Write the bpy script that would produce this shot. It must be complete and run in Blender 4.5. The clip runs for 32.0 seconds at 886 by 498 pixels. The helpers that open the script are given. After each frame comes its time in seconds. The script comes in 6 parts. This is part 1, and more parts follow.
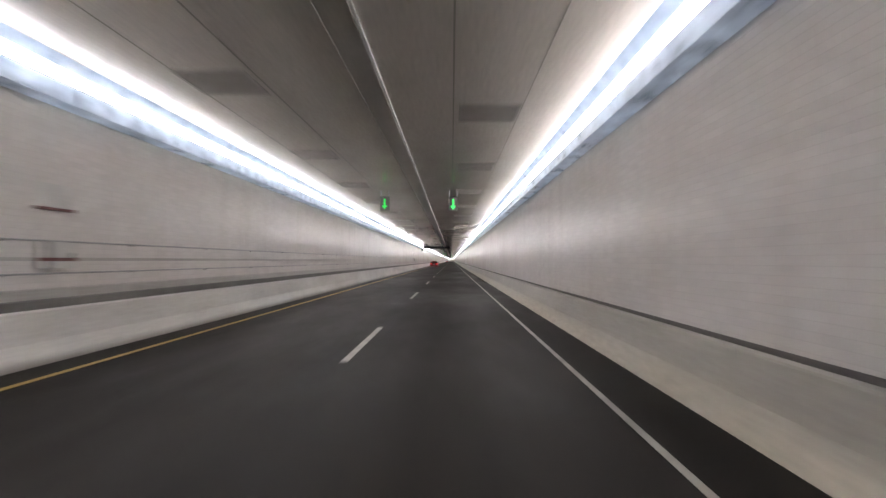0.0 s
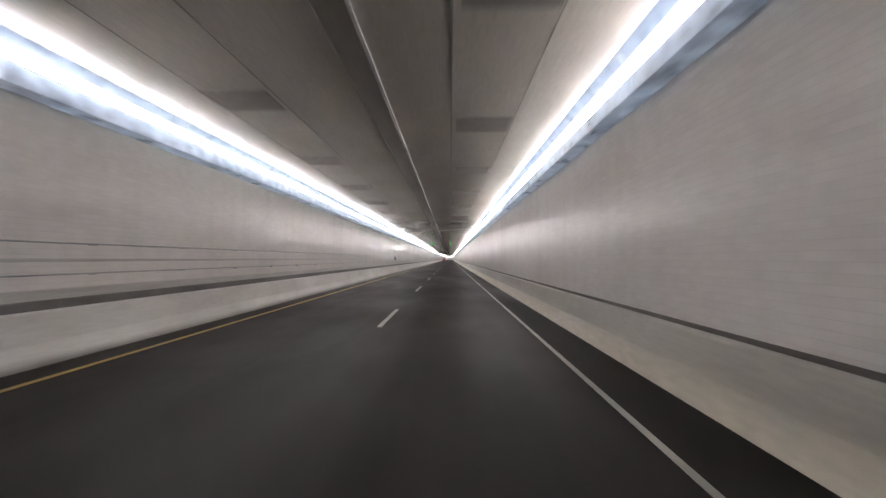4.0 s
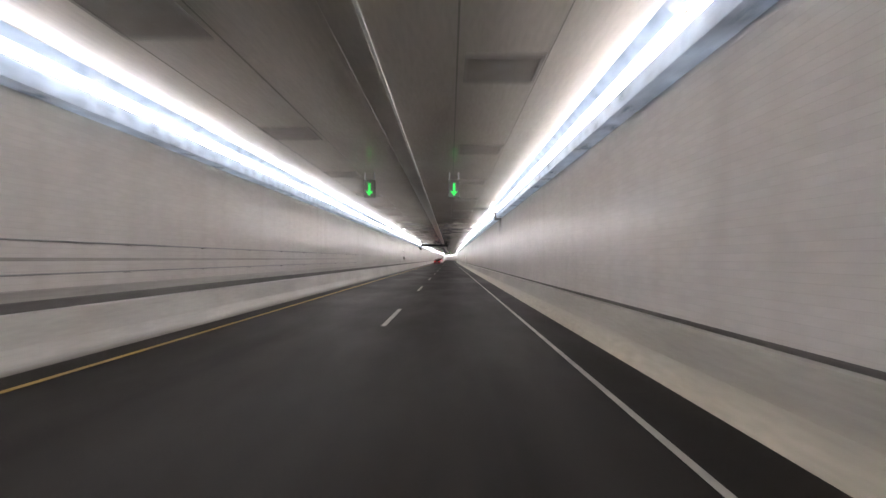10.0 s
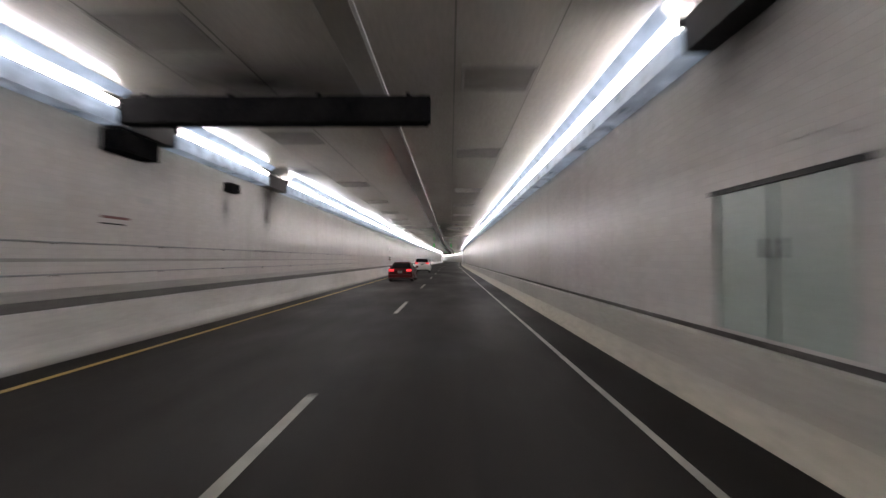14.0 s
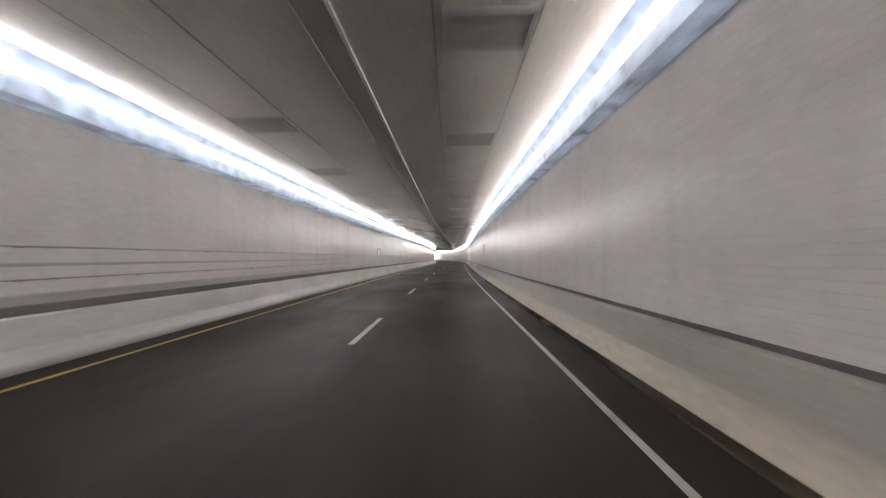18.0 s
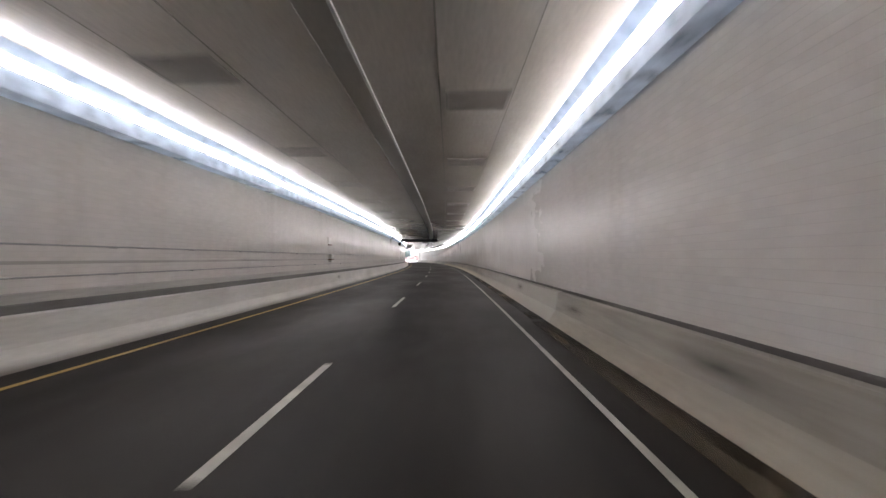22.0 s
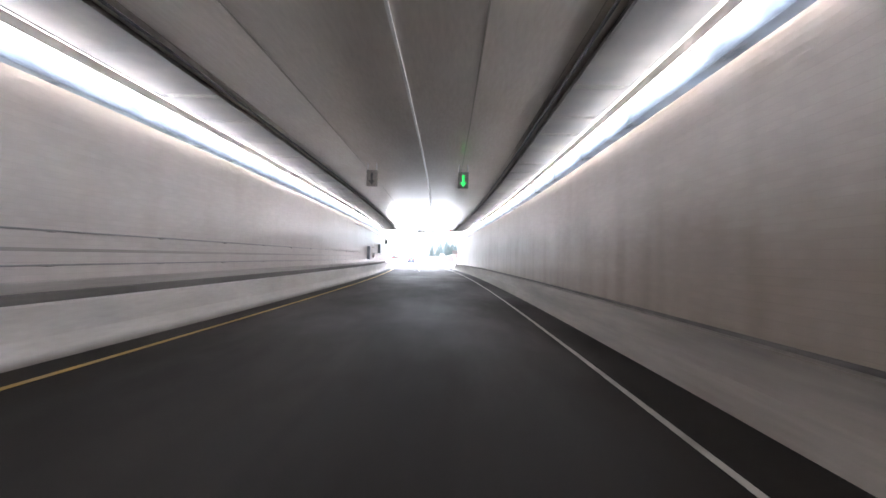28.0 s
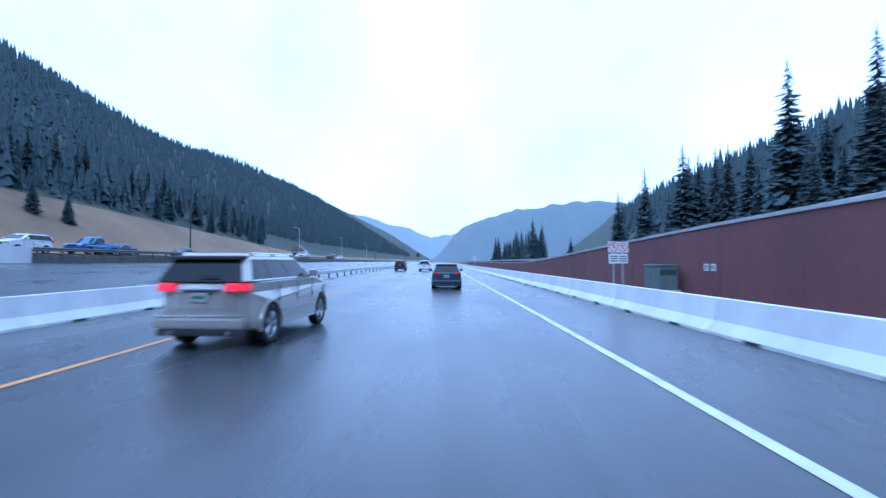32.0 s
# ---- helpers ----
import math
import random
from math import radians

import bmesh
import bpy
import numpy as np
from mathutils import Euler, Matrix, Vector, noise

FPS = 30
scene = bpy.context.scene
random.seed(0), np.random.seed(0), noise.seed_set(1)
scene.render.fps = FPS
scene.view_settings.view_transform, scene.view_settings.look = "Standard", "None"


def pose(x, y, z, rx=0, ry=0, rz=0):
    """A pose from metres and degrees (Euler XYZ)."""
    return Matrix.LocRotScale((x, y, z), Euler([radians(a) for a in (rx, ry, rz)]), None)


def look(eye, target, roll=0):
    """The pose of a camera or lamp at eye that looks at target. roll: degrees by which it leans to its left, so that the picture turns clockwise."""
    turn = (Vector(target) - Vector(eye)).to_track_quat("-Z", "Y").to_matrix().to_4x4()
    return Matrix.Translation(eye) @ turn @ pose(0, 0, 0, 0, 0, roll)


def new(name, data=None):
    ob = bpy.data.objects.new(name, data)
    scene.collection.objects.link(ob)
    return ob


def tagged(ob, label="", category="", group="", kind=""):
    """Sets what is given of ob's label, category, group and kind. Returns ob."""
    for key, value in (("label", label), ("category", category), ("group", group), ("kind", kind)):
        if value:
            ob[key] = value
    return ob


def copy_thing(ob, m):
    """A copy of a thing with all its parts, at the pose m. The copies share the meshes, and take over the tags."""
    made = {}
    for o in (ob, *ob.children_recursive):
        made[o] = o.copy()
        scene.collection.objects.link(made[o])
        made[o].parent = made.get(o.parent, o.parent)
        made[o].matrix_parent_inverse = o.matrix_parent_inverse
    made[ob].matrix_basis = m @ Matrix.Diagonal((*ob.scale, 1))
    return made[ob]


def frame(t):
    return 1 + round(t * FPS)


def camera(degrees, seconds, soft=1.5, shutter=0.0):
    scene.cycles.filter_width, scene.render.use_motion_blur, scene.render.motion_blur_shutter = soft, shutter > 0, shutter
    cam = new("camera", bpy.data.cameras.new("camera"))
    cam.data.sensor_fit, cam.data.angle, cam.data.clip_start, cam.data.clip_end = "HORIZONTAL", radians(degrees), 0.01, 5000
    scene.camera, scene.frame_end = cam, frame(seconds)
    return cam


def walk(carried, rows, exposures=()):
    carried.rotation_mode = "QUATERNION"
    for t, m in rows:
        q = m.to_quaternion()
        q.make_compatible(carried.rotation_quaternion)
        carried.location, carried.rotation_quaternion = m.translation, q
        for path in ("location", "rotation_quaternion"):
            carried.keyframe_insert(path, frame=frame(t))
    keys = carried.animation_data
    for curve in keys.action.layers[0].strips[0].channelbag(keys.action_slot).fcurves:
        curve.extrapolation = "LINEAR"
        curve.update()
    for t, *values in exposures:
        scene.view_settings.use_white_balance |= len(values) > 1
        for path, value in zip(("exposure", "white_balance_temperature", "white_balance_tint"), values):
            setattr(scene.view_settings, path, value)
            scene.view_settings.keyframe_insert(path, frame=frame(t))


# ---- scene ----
from functools import lru_cache

# ---- the line of the tunnel: s metres along it, X to the right of the camera's first line, Z up from the road ----
PORTAL, PORTAL_L = 741.7, 742.4   # where the right wall and the left wall end
BENDS = [(400, 0.0), (440, -0.00013), (480, -0.00063), (520, 0.00014), (560, 0.0006), (600, 0.00098), (640, 0.00108), (680, 0.00147), (720, 0.0018), (745, 0.0016), (775, 0.0)]
S_MIN, S_MAX = -60, 1400
_n = S_MAX - S_MIN
_k = np.interp(np.arange(_n + 1) + S_MIN, [b[0] for b in BENDS], [b[1] for b in BENDS])
_th = np.concatenate([[0], np.cumsum((_k[1:] + _k[:-1]) / 2)])
_dx, _dy = -np.sin(_th), np.cos(_th)
_x = np.concatenate([[0], np.cumsum((_dx[1:] + _dx[:-1]) / 2)])
_y = np.concatenate([[0], np.cumsum((_dy[1:] + _dy[:-1]) / 2)]) + S_MIN


def heading(s):
    return float(np.interp(s - S_MIN, np.arange(_n + 1), _th))


@lru_cache(maxsize=None)
def line(s):
    i = np.arange(_n + 1)
    x, y, a = (float(np.interp(s - S_MIN, i, v)) for v in (_x, _y, _th))
    if s > S_MAX:
        x, y = x - math.sin(a) * (s - S_MAX), y + math.cos(a) * (s - S_MAX)
    return x, y, a


def place(s, X, Z):
    x, y, a = line(s)
    # the tunnel's mouth: the right-hand wall swings out and the ceiling rises
    if 720 < s < PORTAL_L + 0.05 and -8 < X < 9:
        if X > 1.95 and s > 727:
            X += 1.55 * min(1.0, (s - 727) / (PORTAL - 727)) ** 1.6 * min(1.0, (X - 1.95) / 0.6)
        if Z > 2.8:
            Z += 1.2 * min(1.0, (s - 720) / (PORTAL - 720)) ** 1.3 * min(1.0, (Z - 2.8) / 1.4)
    return Vector((x + X * math.cos(a), y + X * math.sin(a), Z))


def pose_at(s, X=0.0, Z=0.0, turn=0.0):
    p = place(s, X, Z)
    return pose(p.x, p.y, p.z, 0, 0, math.degrees(heading(s)) + turn)


# ---- the camera and its walk: seconds, metres along the line, X, yaw, pitch, roll ----
cam = camera(87.4, 32.0, 1.5, 0.3)
EYE = 1.63
ROWS = [
    (0.0, 0.0, 0.00, 1.05, 1.40, -0.40),
    (0.4, 10.6, -0.01, 1.02, 1.37, -0.40),
    (0.8, 21.5, -0.02, 0.99, 1.34, -0.40),
    (1.2, 32.7, -0.03, 0.95, 1.30, -0.38),
    (1.5, 40.6, -0.04, 0.91, 1.26, -0.35),
    (2.0, 53.4, -0.06, 0.84, 1.19, -0.31),
    (3.0, 80.1, -0.05, 0.84, 1.26, -0.33),
    (3.5, 93.2, -0.03, 0.85, 1.23, -0.17),
    (5.5, 143.8, 0.05, 0.90, 1.14, 0.48),
    (6.0, 156.2, 0.07, 0.91, 1.12, 0.64),
    (6.5, 168.3, 0.07, 0.87, 1.05, 0.63),
    (7.0, 180.2, 0.07, 0.84, 0.98, 0.62),
    (8.0, 204.8, 0.05, 0.84, 1.12, 0.47),
    (9.0, 228.7, -0.03, 0.91, 1.40, -0.30),
    (10.0, 252.2, -0.10, 0.84, 1.19, -0.11),
    (11.0, 276.0, -0.05, 0.84, 1.40, -0.19),
    (12.0, 299.6, -0.08, 0.84, 1.33, 0.01),
    (13.0, 323.2, -0.06, 0.98, 1.26, -0.19),
    (14.0, 347.0, -0.05, 0.91, 1.26, -0.08),
    (16.5, 404.5, 0.10, 0.97, 1.14, 0.45),
    (17.0, 415.5, 0.13, 0.98, 1.12, 0.55),
    (18.0, 437.4, 0.20, 0.84, 1.05, 0.81),
    (19.0, 460.4, 0.35, 0.63, 0.98, 1.47),
    (20.0, 482.8, 0.42, 0.77, 0.98, 1.90),
    (21.0, 505.4, 0.37, 0.91, 1.33, 1.32),
    (22.0, 528.2, 0.21, 0.91, 1.12, 0.44),
    (23.0, 551.2, 0.09, 0.70, 1.05, 0.70),
    (24.0, 574.4, 0.13, 0.98, 0.91, 0.13),
    (25.0, 597.5, 0.00, 1.12, 0.84, -0.05),
    (25.5, 608.9, -0.07, 1.08, 0.87, -0.27),
    (27.5, 654.2, -0.33, 0.94, 1.01, -1.14),
    (28.0, 665.5, -0.39, 0.91, 1.05, -1.36),
    (29.0, 688.0, -0.30, 0.91, 0.84, -1.00),
    (30.0, 710.4, -0.45, 0.91, 0.98, -1.00),
    (31.0, 732.8, -0.75, 0.63, 1.19, -0.40),
    (31.5, 744.0, -0.88, 0.35, 1.36, -0.20),
    (32.0, 755.2, -1.00, 0.07, 1.54, 0.00),
]
EXPOSURES = [(0.0, 4.02, 6720, 15), (6.0, 4.04, 6720, 15), (7.0, 3.89, 6720, 15), (8.0, 3.83, 6720, 15), (9.0, 4.03, 6720, 15), (13.0, 4.03, 6720, 15), (14.0, 3.74, 6720, 15), (16.5, 4.05, 6720, 15), (19.0, 4.09, 6720, 15), (20.0, 3.69, 6720, 15), (21.0, 4.03, 6720, 15), (22.0, 3.93, 6720, 15), (24.0, 3.93, 6720, 15), (25.0, 4.4, 6520, 15), (28.0, 4.37, 6250, 15), (29.0, 4.37, 5850, 15), (30.0, 3.93, 4900, 12), (30.5, 3.9, 4550, 12), (30.8, 3.5, 4150, 12), (31.0, 2.9, 4000, 11), (31.3, 1.7, 4150, 12), (31.6, 0.9, 4100, 12), (32.0, 0.72, 4020, 11)]


def eye_pose(s, X, yaw, pitch, roll):
    p = place(s, X, EYE)
    return pose(p.x, p.y, p.z, 90 + pitch, roll, math.degrees(heading(s + 6)) + yaw)


walk(cam, [(t, eye_pose(s, X, yaw, pitch, roll)) for t, s, X, yaw, pitch, roll in ROWS], EXPOSURES)

# ---- world and sun: an overcast sky ----
world = bpy.data.worlds.new("sky")
scene.world = world
world.use_nodes = True
_nt = world.node_tree
_nt.nodes.clear()
_out = _nt.nodes.new("ShaderNodeOutputWorld")
_bg = _nt.nodes.new("ShaderNodeBackground")
_sky = _nt.nodes.new("ShaderNodeTexSky")
_sky.sky_type = "NISHITA"
_sky.sun_disc = False
_sky.sun_elevation, _sky.sun_rotation = radians(50), radians(200)
_hs = _nt.nodes.new("ShaderNodeHueSaturation")
_hs.inputs["Saturation"].default_value = 0.25
_hs.inputs["Value"].default_value = 1.0
_cl = _nt.nodes.new("ShaderNodeTexNoise")
_cl.inputs["Scale"].default_value = 2.2
_cl.inputs["Detail"].default_value = 6
_ramp = _nt.nodes.new("ShaderNodeValToRGB")
_ramp.color_ramp.elements[0].position, _ramp.color_ramp.elements[0].color = 0.3, (6.6, 7.0, 7.5, 1)
_ramp.color_ramp.elements[1].position, _ramp.color_ramp.elements[1].color = 0.7, (10.0, 10.1, 10.2, 1)
_mix = _nt.nodes.new("ShaderNodeMix")
_mix.data_type = "RGBA"
_mix.inputs[0].default_value = 0.8
_nt.links.new(_sky.outputs[0], _hs.inputs["Color"])
_nt.links.new(_hs.outputs[0], _mix.inputs[6])
_nt.links.new(_cl.outputs["Fac"], _ramp.inputs[0])
_nt.links.new(_ramp.outputs[0], _mix.inputs[7])
_nt.links.new(_mix.outputs[2], _bg.inputs["Color"])
_bg.inputs["Strength"].default_value = 0.12
_nt.links.new(_bg.outputs[0], _out.inputs[0])

_sun = bpy.data.lights.new("sun", "SUN")
_sun.energy, _sun.angle, _sun.color = 0.8, radians(25), (1.0, 0.97, 0.93)
_sunob = new("sun", _sun)
_sunob.matrix_world = look((0, 0, 300), (60, 220, 0))
TUBE, TUBE_END = 2.25, 2.6   # strength of the tunnel's tubes, and of those towards the portal


# ---- materials ----
def material(name, rough=0.6, metal=0.0, spec=0.5):
    m = bpy.data.materials.new(name)
    m.use_nodes = True
    b = m.node_tree.nodes["Principled BSDF"]
    b.inputs["Roughness"].default_value, b.inputs["Metallic"].default_value = rough, metal
    b.inputs["Specular IOR Level"].default_value = spec
    return m, m.node_tree, b


def coords(nt, uv, scale=(1, 1, 1)):
    c = nt.nodes.new("ShaderNodeTexCoord")
    mp = nt.nodes.new("ShaderNodeMapping")
    mp.inputs["Scale"].default_value = scale
    nt.links.new(c.outputs["UV" if uv else "Object"], mp.inputs[0])
    return mp.outputs[0]


def noise_tex(nt, vec, scale, detail=6, rough=0.6):
    n = nt.nodes.new("ShaderNodeTexNoise")
    n.inputs["Scale"].default_value, n.inputs["Detail"].default_value, n.inputs["Roughness"].default_value = scale, detail, rough
    nt.links.new(vec, n.inputs["Vector"])
    return n.outputs["Fac"]


def ramp(nt, fac, stops):
    r = nt.nodes.new("ShaderNodeValToRGB")
    e = r.color_ramp.elements
    while len(e) < len(stops):
        e.new(0.5)
    for el, (p, c) in zip(e, stops):
        el.position, el.color = p, (*c, 1) if len(c) == 3 else c
    nt.links.new(fac, r.inputs[0])
    return r.outputs[0]


def mixed(nt, fac, a, b, mode="MIX"):
    m = nt.nodes.new("ShaderNodeMix")
    m.data_type, m.blend_type = "RGBA", mode
    for v, i in ((fac, 0), (a, 6), (b, 7)):
        if isinstance(v, (int, float)):
            m.inputs[i].default_value = v
        elif isinstance(v, tuple):
            m.inputs[i].default_value = (*v, 1)
        else:
            nt.links.new(v, m.inputs[i])
    return m.outputs[2]


def bumped(nt, b, height, strength, dist=0.01):
    n = nt.nodes.new("ShaderNodeBump")
    n.inputs["Strength"].default_value, n.inputs["Distance"].default_value = strength, dist
    nt.links.new(height, n.inputs["Height"])
    nt.links.new(n.outputs[0], b.inputs["Normal"])


def two_scale(name, dark, light, scale, rough=0.7, metal=0.0, uv=False, fine=None, bump=0.3, dist=0.01, stretch=(1, 1, 1), spec=0.5, vary=0.0, gloss=0.2):
    """A surface with large stains and fine grain."""
    m, nt, b = material(name, rough, metal, spec)
    v = coords(nt, uv, stretch)
    big = noise_tex(nt, v, scale, 5)
    small = noise_tex(nt, v, fine or scale * 18, 4)
    col = mixed(nt, ramp(nt, big, [(0.3, (0, 0, 0)), (0.7, (1, 1, 1))]), dark, light)
    grain = ramp(nt, small, [(0.3, (0.75, 0.75, 0.75)), (0.7, (1.0, 1.0, 1.0))])
    col = mixed(nt, 0.6, col, grain, "MULTIPLY")
    if vary:
        oi = nt.nodes.new("ShaderNodeObjectInfo")
        col = mixed(nt, 1.0, col, ramp(nt, oi.outputs["Random"], [(0, (1 - vary,) * 3), (1, (1, 1, 1))]), "MULTIPLY")
    nt.links.new(col, b.inputs["Base Color"])
    r = ramp(nt, big, [(0.2, (rough * (1 - gloss),) * 3), (0.8, (min(1, rough * (1 + gloss)),) * 3)])
    nt.links.new(r, b.inputs["Roughness"])
    if bump:
        bumped(nt, b, small, bump, dist)
    return m


def plain(name, colour, rough=0.5, metal=0.0, spec=0.5, coat=0.0):
    m, nt, b = material(name, rough, metal, spec)
    v = coords(nt, False)
    n = noise_tex(nt, v, 40, 3)
    nt.links.new(mixed(nt, ramp(nt, n, [(0.3, (0, 0, 0)), (0.7, (1, 1, 1))]), tuple(c * 0.88 for c in colour), colour), b.inputs["Base Color"])
    b.inputs["Coat Weight"].default_value = coat
    return m


def glowing(name, colour, strength):
    m, nt, b = material(name, 0.4)
    b.inputs["Base Color"].default_value = (*colour, 1)
    b.inputs["Emission Color"].default_value = (*colour, 1)
    b.inputs["Emission Strength"].default_value = strength
    return m


def tile_material(name, tint, grime=1.0, grimy=None):
    """Glazed wall tiles, about 10 cm, with grime and washed-down streaks; u runs along the wall, v up it."""
    m, nt, b = material(name, 0.28, 0.0, 0.09)
    v = coords(nt, True)
    br = nt.nodes.new("ShaderNodeTexBrick")
    br.offset = 0.0
    br.inputs["Scale"].default_value = 1.0
    br.inputs["Brick Width"].default_value = 0.2
    br.inputs["Row Height"].default_value = 0.1
    br.inputs["Mortar Size"].default_value = 0.004
    br.inputs["Mortar Smooth"].default_value = 0.3
    br.inputs["Color1"].default_value = (*tint, 1)
    br.inputs["Color2"].default_value = (*[c * 0.93 for c in tint], 1)
    br.inputs["Mortar"].default_value = (*[c * 0.9 for c in tint], 1)
    nt.links.new(v, br.inputs["Vector"])
    stain = noise_tex(nt, coords(nt, True, (0.16, 0.5, 1)), 1.0, 3, 0.45)
    streak = noise_tex(nt, coords(nt, True, (1.4, 0.12, 1)), 1.0, 5)
    fine = noise_tex(nt, v, 9, 5)
    g = mixed(nt, min(1.0, 0.55 * grime), br.outputs["Color"], ramp(nt, stain, [(0.15, (0.66, 0.64, 0.61)), (0.8, (1, 1, 1))]), "MULTIPLY")
    g = mixed(nt, min(1.0, 0.45 * grime), g, ramp(nt, streak, [(0.24, (0.78, 0.76, 0.74)), (0.5, (1, 1, 1))]), "MULTIPLY")
    g = mixed(nt, 0.3, g, ramp(nt, fine, [(0.3, (0.8, 0.8, 0.8)), (0.6, (1, 1, 1))]), "MULTIPLY")
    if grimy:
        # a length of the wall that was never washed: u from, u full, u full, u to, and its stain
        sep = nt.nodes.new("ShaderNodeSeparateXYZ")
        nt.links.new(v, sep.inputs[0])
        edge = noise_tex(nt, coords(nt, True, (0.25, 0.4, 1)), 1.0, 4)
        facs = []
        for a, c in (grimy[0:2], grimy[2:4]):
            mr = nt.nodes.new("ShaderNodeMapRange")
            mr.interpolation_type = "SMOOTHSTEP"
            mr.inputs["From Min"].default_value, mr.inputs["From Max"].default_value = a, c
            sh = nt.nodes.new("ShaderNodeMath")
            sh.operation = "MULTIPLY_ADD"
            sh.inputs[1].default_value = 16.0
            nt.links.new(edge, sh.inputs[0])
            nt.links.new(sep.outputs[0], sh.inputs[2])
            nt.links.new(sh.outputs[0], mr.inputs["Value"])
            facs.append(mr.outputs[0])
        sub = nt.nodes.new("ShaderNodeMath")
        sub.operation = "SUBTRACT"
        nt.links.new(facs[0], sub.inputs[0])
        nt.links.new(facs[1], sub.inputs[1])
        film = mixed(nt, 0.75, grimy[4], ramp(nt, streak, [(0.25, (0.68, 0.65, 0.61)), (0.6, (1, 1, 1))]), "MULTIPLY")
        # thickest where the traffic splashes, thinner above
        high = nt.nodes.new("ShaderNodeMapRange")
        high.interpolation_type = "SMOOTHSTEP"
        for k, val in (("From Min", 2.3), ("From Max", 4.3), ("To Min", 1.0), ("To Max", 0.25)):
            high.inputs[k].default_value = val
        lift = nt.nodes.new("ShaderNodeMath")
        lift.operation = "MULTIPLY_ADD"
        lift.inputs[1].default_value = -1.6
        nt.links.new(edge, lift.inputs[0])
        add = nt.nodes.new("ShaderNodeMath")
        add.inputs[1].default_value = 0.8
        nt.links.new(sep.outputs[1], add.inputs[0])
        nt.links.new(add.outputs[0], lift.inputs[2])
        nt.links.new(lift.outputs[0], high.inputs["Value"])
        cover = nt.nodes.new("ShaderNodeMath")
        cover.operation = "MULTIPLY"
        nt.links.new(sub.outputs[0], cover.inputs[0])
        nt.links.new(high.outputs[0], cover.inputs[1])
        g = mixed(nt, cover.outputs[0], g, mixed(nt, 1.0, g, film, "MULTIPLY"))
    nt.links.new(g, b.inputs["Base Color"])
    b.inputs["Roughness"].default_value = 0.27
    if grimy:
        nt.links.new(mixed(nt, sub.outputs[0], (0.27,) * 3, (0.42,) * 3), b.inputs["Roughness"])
    bumped(nt, b, br.outputs["Fac"], 0.08, 0.0015)
    return m


def asphalt_material(name, base, rough, damp=None):
    m, nt, b = material(name, rough, 0.0, 0.38 if rough < 0.4 else 0.065)
    v = coords(nt, True)
    grain = noise_tex(nt, v, 60, 4, 0.7)
    tracks = noise_tex(nt, coords(nt, True, (0.012, 0.85, 1)), 1.0, 4)
    patch = noise_tex(nt, coords(nt, True, (0.12, 0.3, 1)), 1.0, 6)
    c = mixed(nt, ramp(nt, tracks, [(0.35, (0, 0, 0)), (0.65, (1, 1, 1))]), tuple(x * 0.7 for x in base), tuple(x * 1.25 for x in base))
    c = mixed(nt, 0.5, c, ramp(nt, patch, [(0.3, (0.65,) * 3), (0.7, (1.15,) * 3)]), "MULTIPLY")
    c = mixed(nt, 0.5, c, ramp(nt, grain, [(0.3, (0.6,) * 3), (0.7, (1.25,) * 3)]), "MULTIPLY")
    nt.links.new(c, b.inputs["Base Color"])
    r = ramp(nt, patch, [(0.3, (rough * 0.8,) * 3), (0.7, (min(1.0, rough * 1.2),) * 3)])
    if damp:
        # water carried in from the portal: u along the road, rising to damp at its end
        sep = nt.nodes.new("ShaderNodeSeparateXYZ")
        nt.links.new(v, sep.inputs[0])
        mr = nt.nodes.new("ShaderNodeMapRange")
        mr.interpolation_type = "SMOOTHSTEP"
        mr.inputs["From Min"].default_value, mr.inputs["From Max"].default_value = damp[0], damp[1]
        nt.links.new(sep.outputs[0], mr.inputs["Value"])
        r = mixed(nt, mr.outputs[0], r, (damp[2],) * 3)
        sp = nt.nodes.new("ShaderNodeMapRange")
        sp.inputs["To Min"].default_value, sp.inputs["To Max"].default_value = 0.065, 0.38
        nt.links.new(mr.outputs[0], sp.inputs["Value"])
        nt.links.new(sp.outputs[0], b.inputs["Specular IOR Level"])
        nt.links.new(mixed(nt, mr.outputs[0], c, mixed(nt, 1.0, c, (1.5, 1.65, 1.85), "MULTIPLY")), b.inputs["Base Color"])
    nt.links.new(r, b.inputs["Roughness"])
    bumped(nt, b, grain, 0.35, 0.006)
    return m


TILE = tile_material("wall_tile", (0.69, 0.657, 0.638))
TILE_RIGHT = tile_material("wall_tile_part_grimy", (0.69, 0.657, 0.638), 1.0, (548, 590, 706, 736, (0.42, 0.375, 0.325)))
CEIL = two_scale("ceiling_concrete", (0.51, 0.465, 0.413), (0.67, 0.62, 0.56), 0.35, 0.14, uv=True, fine=14, bump=0.02, stretch=(0.35, 1, 1), gloss=0.06)
CEIL_BEAM = two_scale("ceiling_beam_concrete", (0.33, 0.30, 0.265), (0.46, 0.425, 0.38), 0.35, 0.3, uv=True, fine=14, bump=0.05, stretch=(0.35, 1, 1), gloss=0.06)
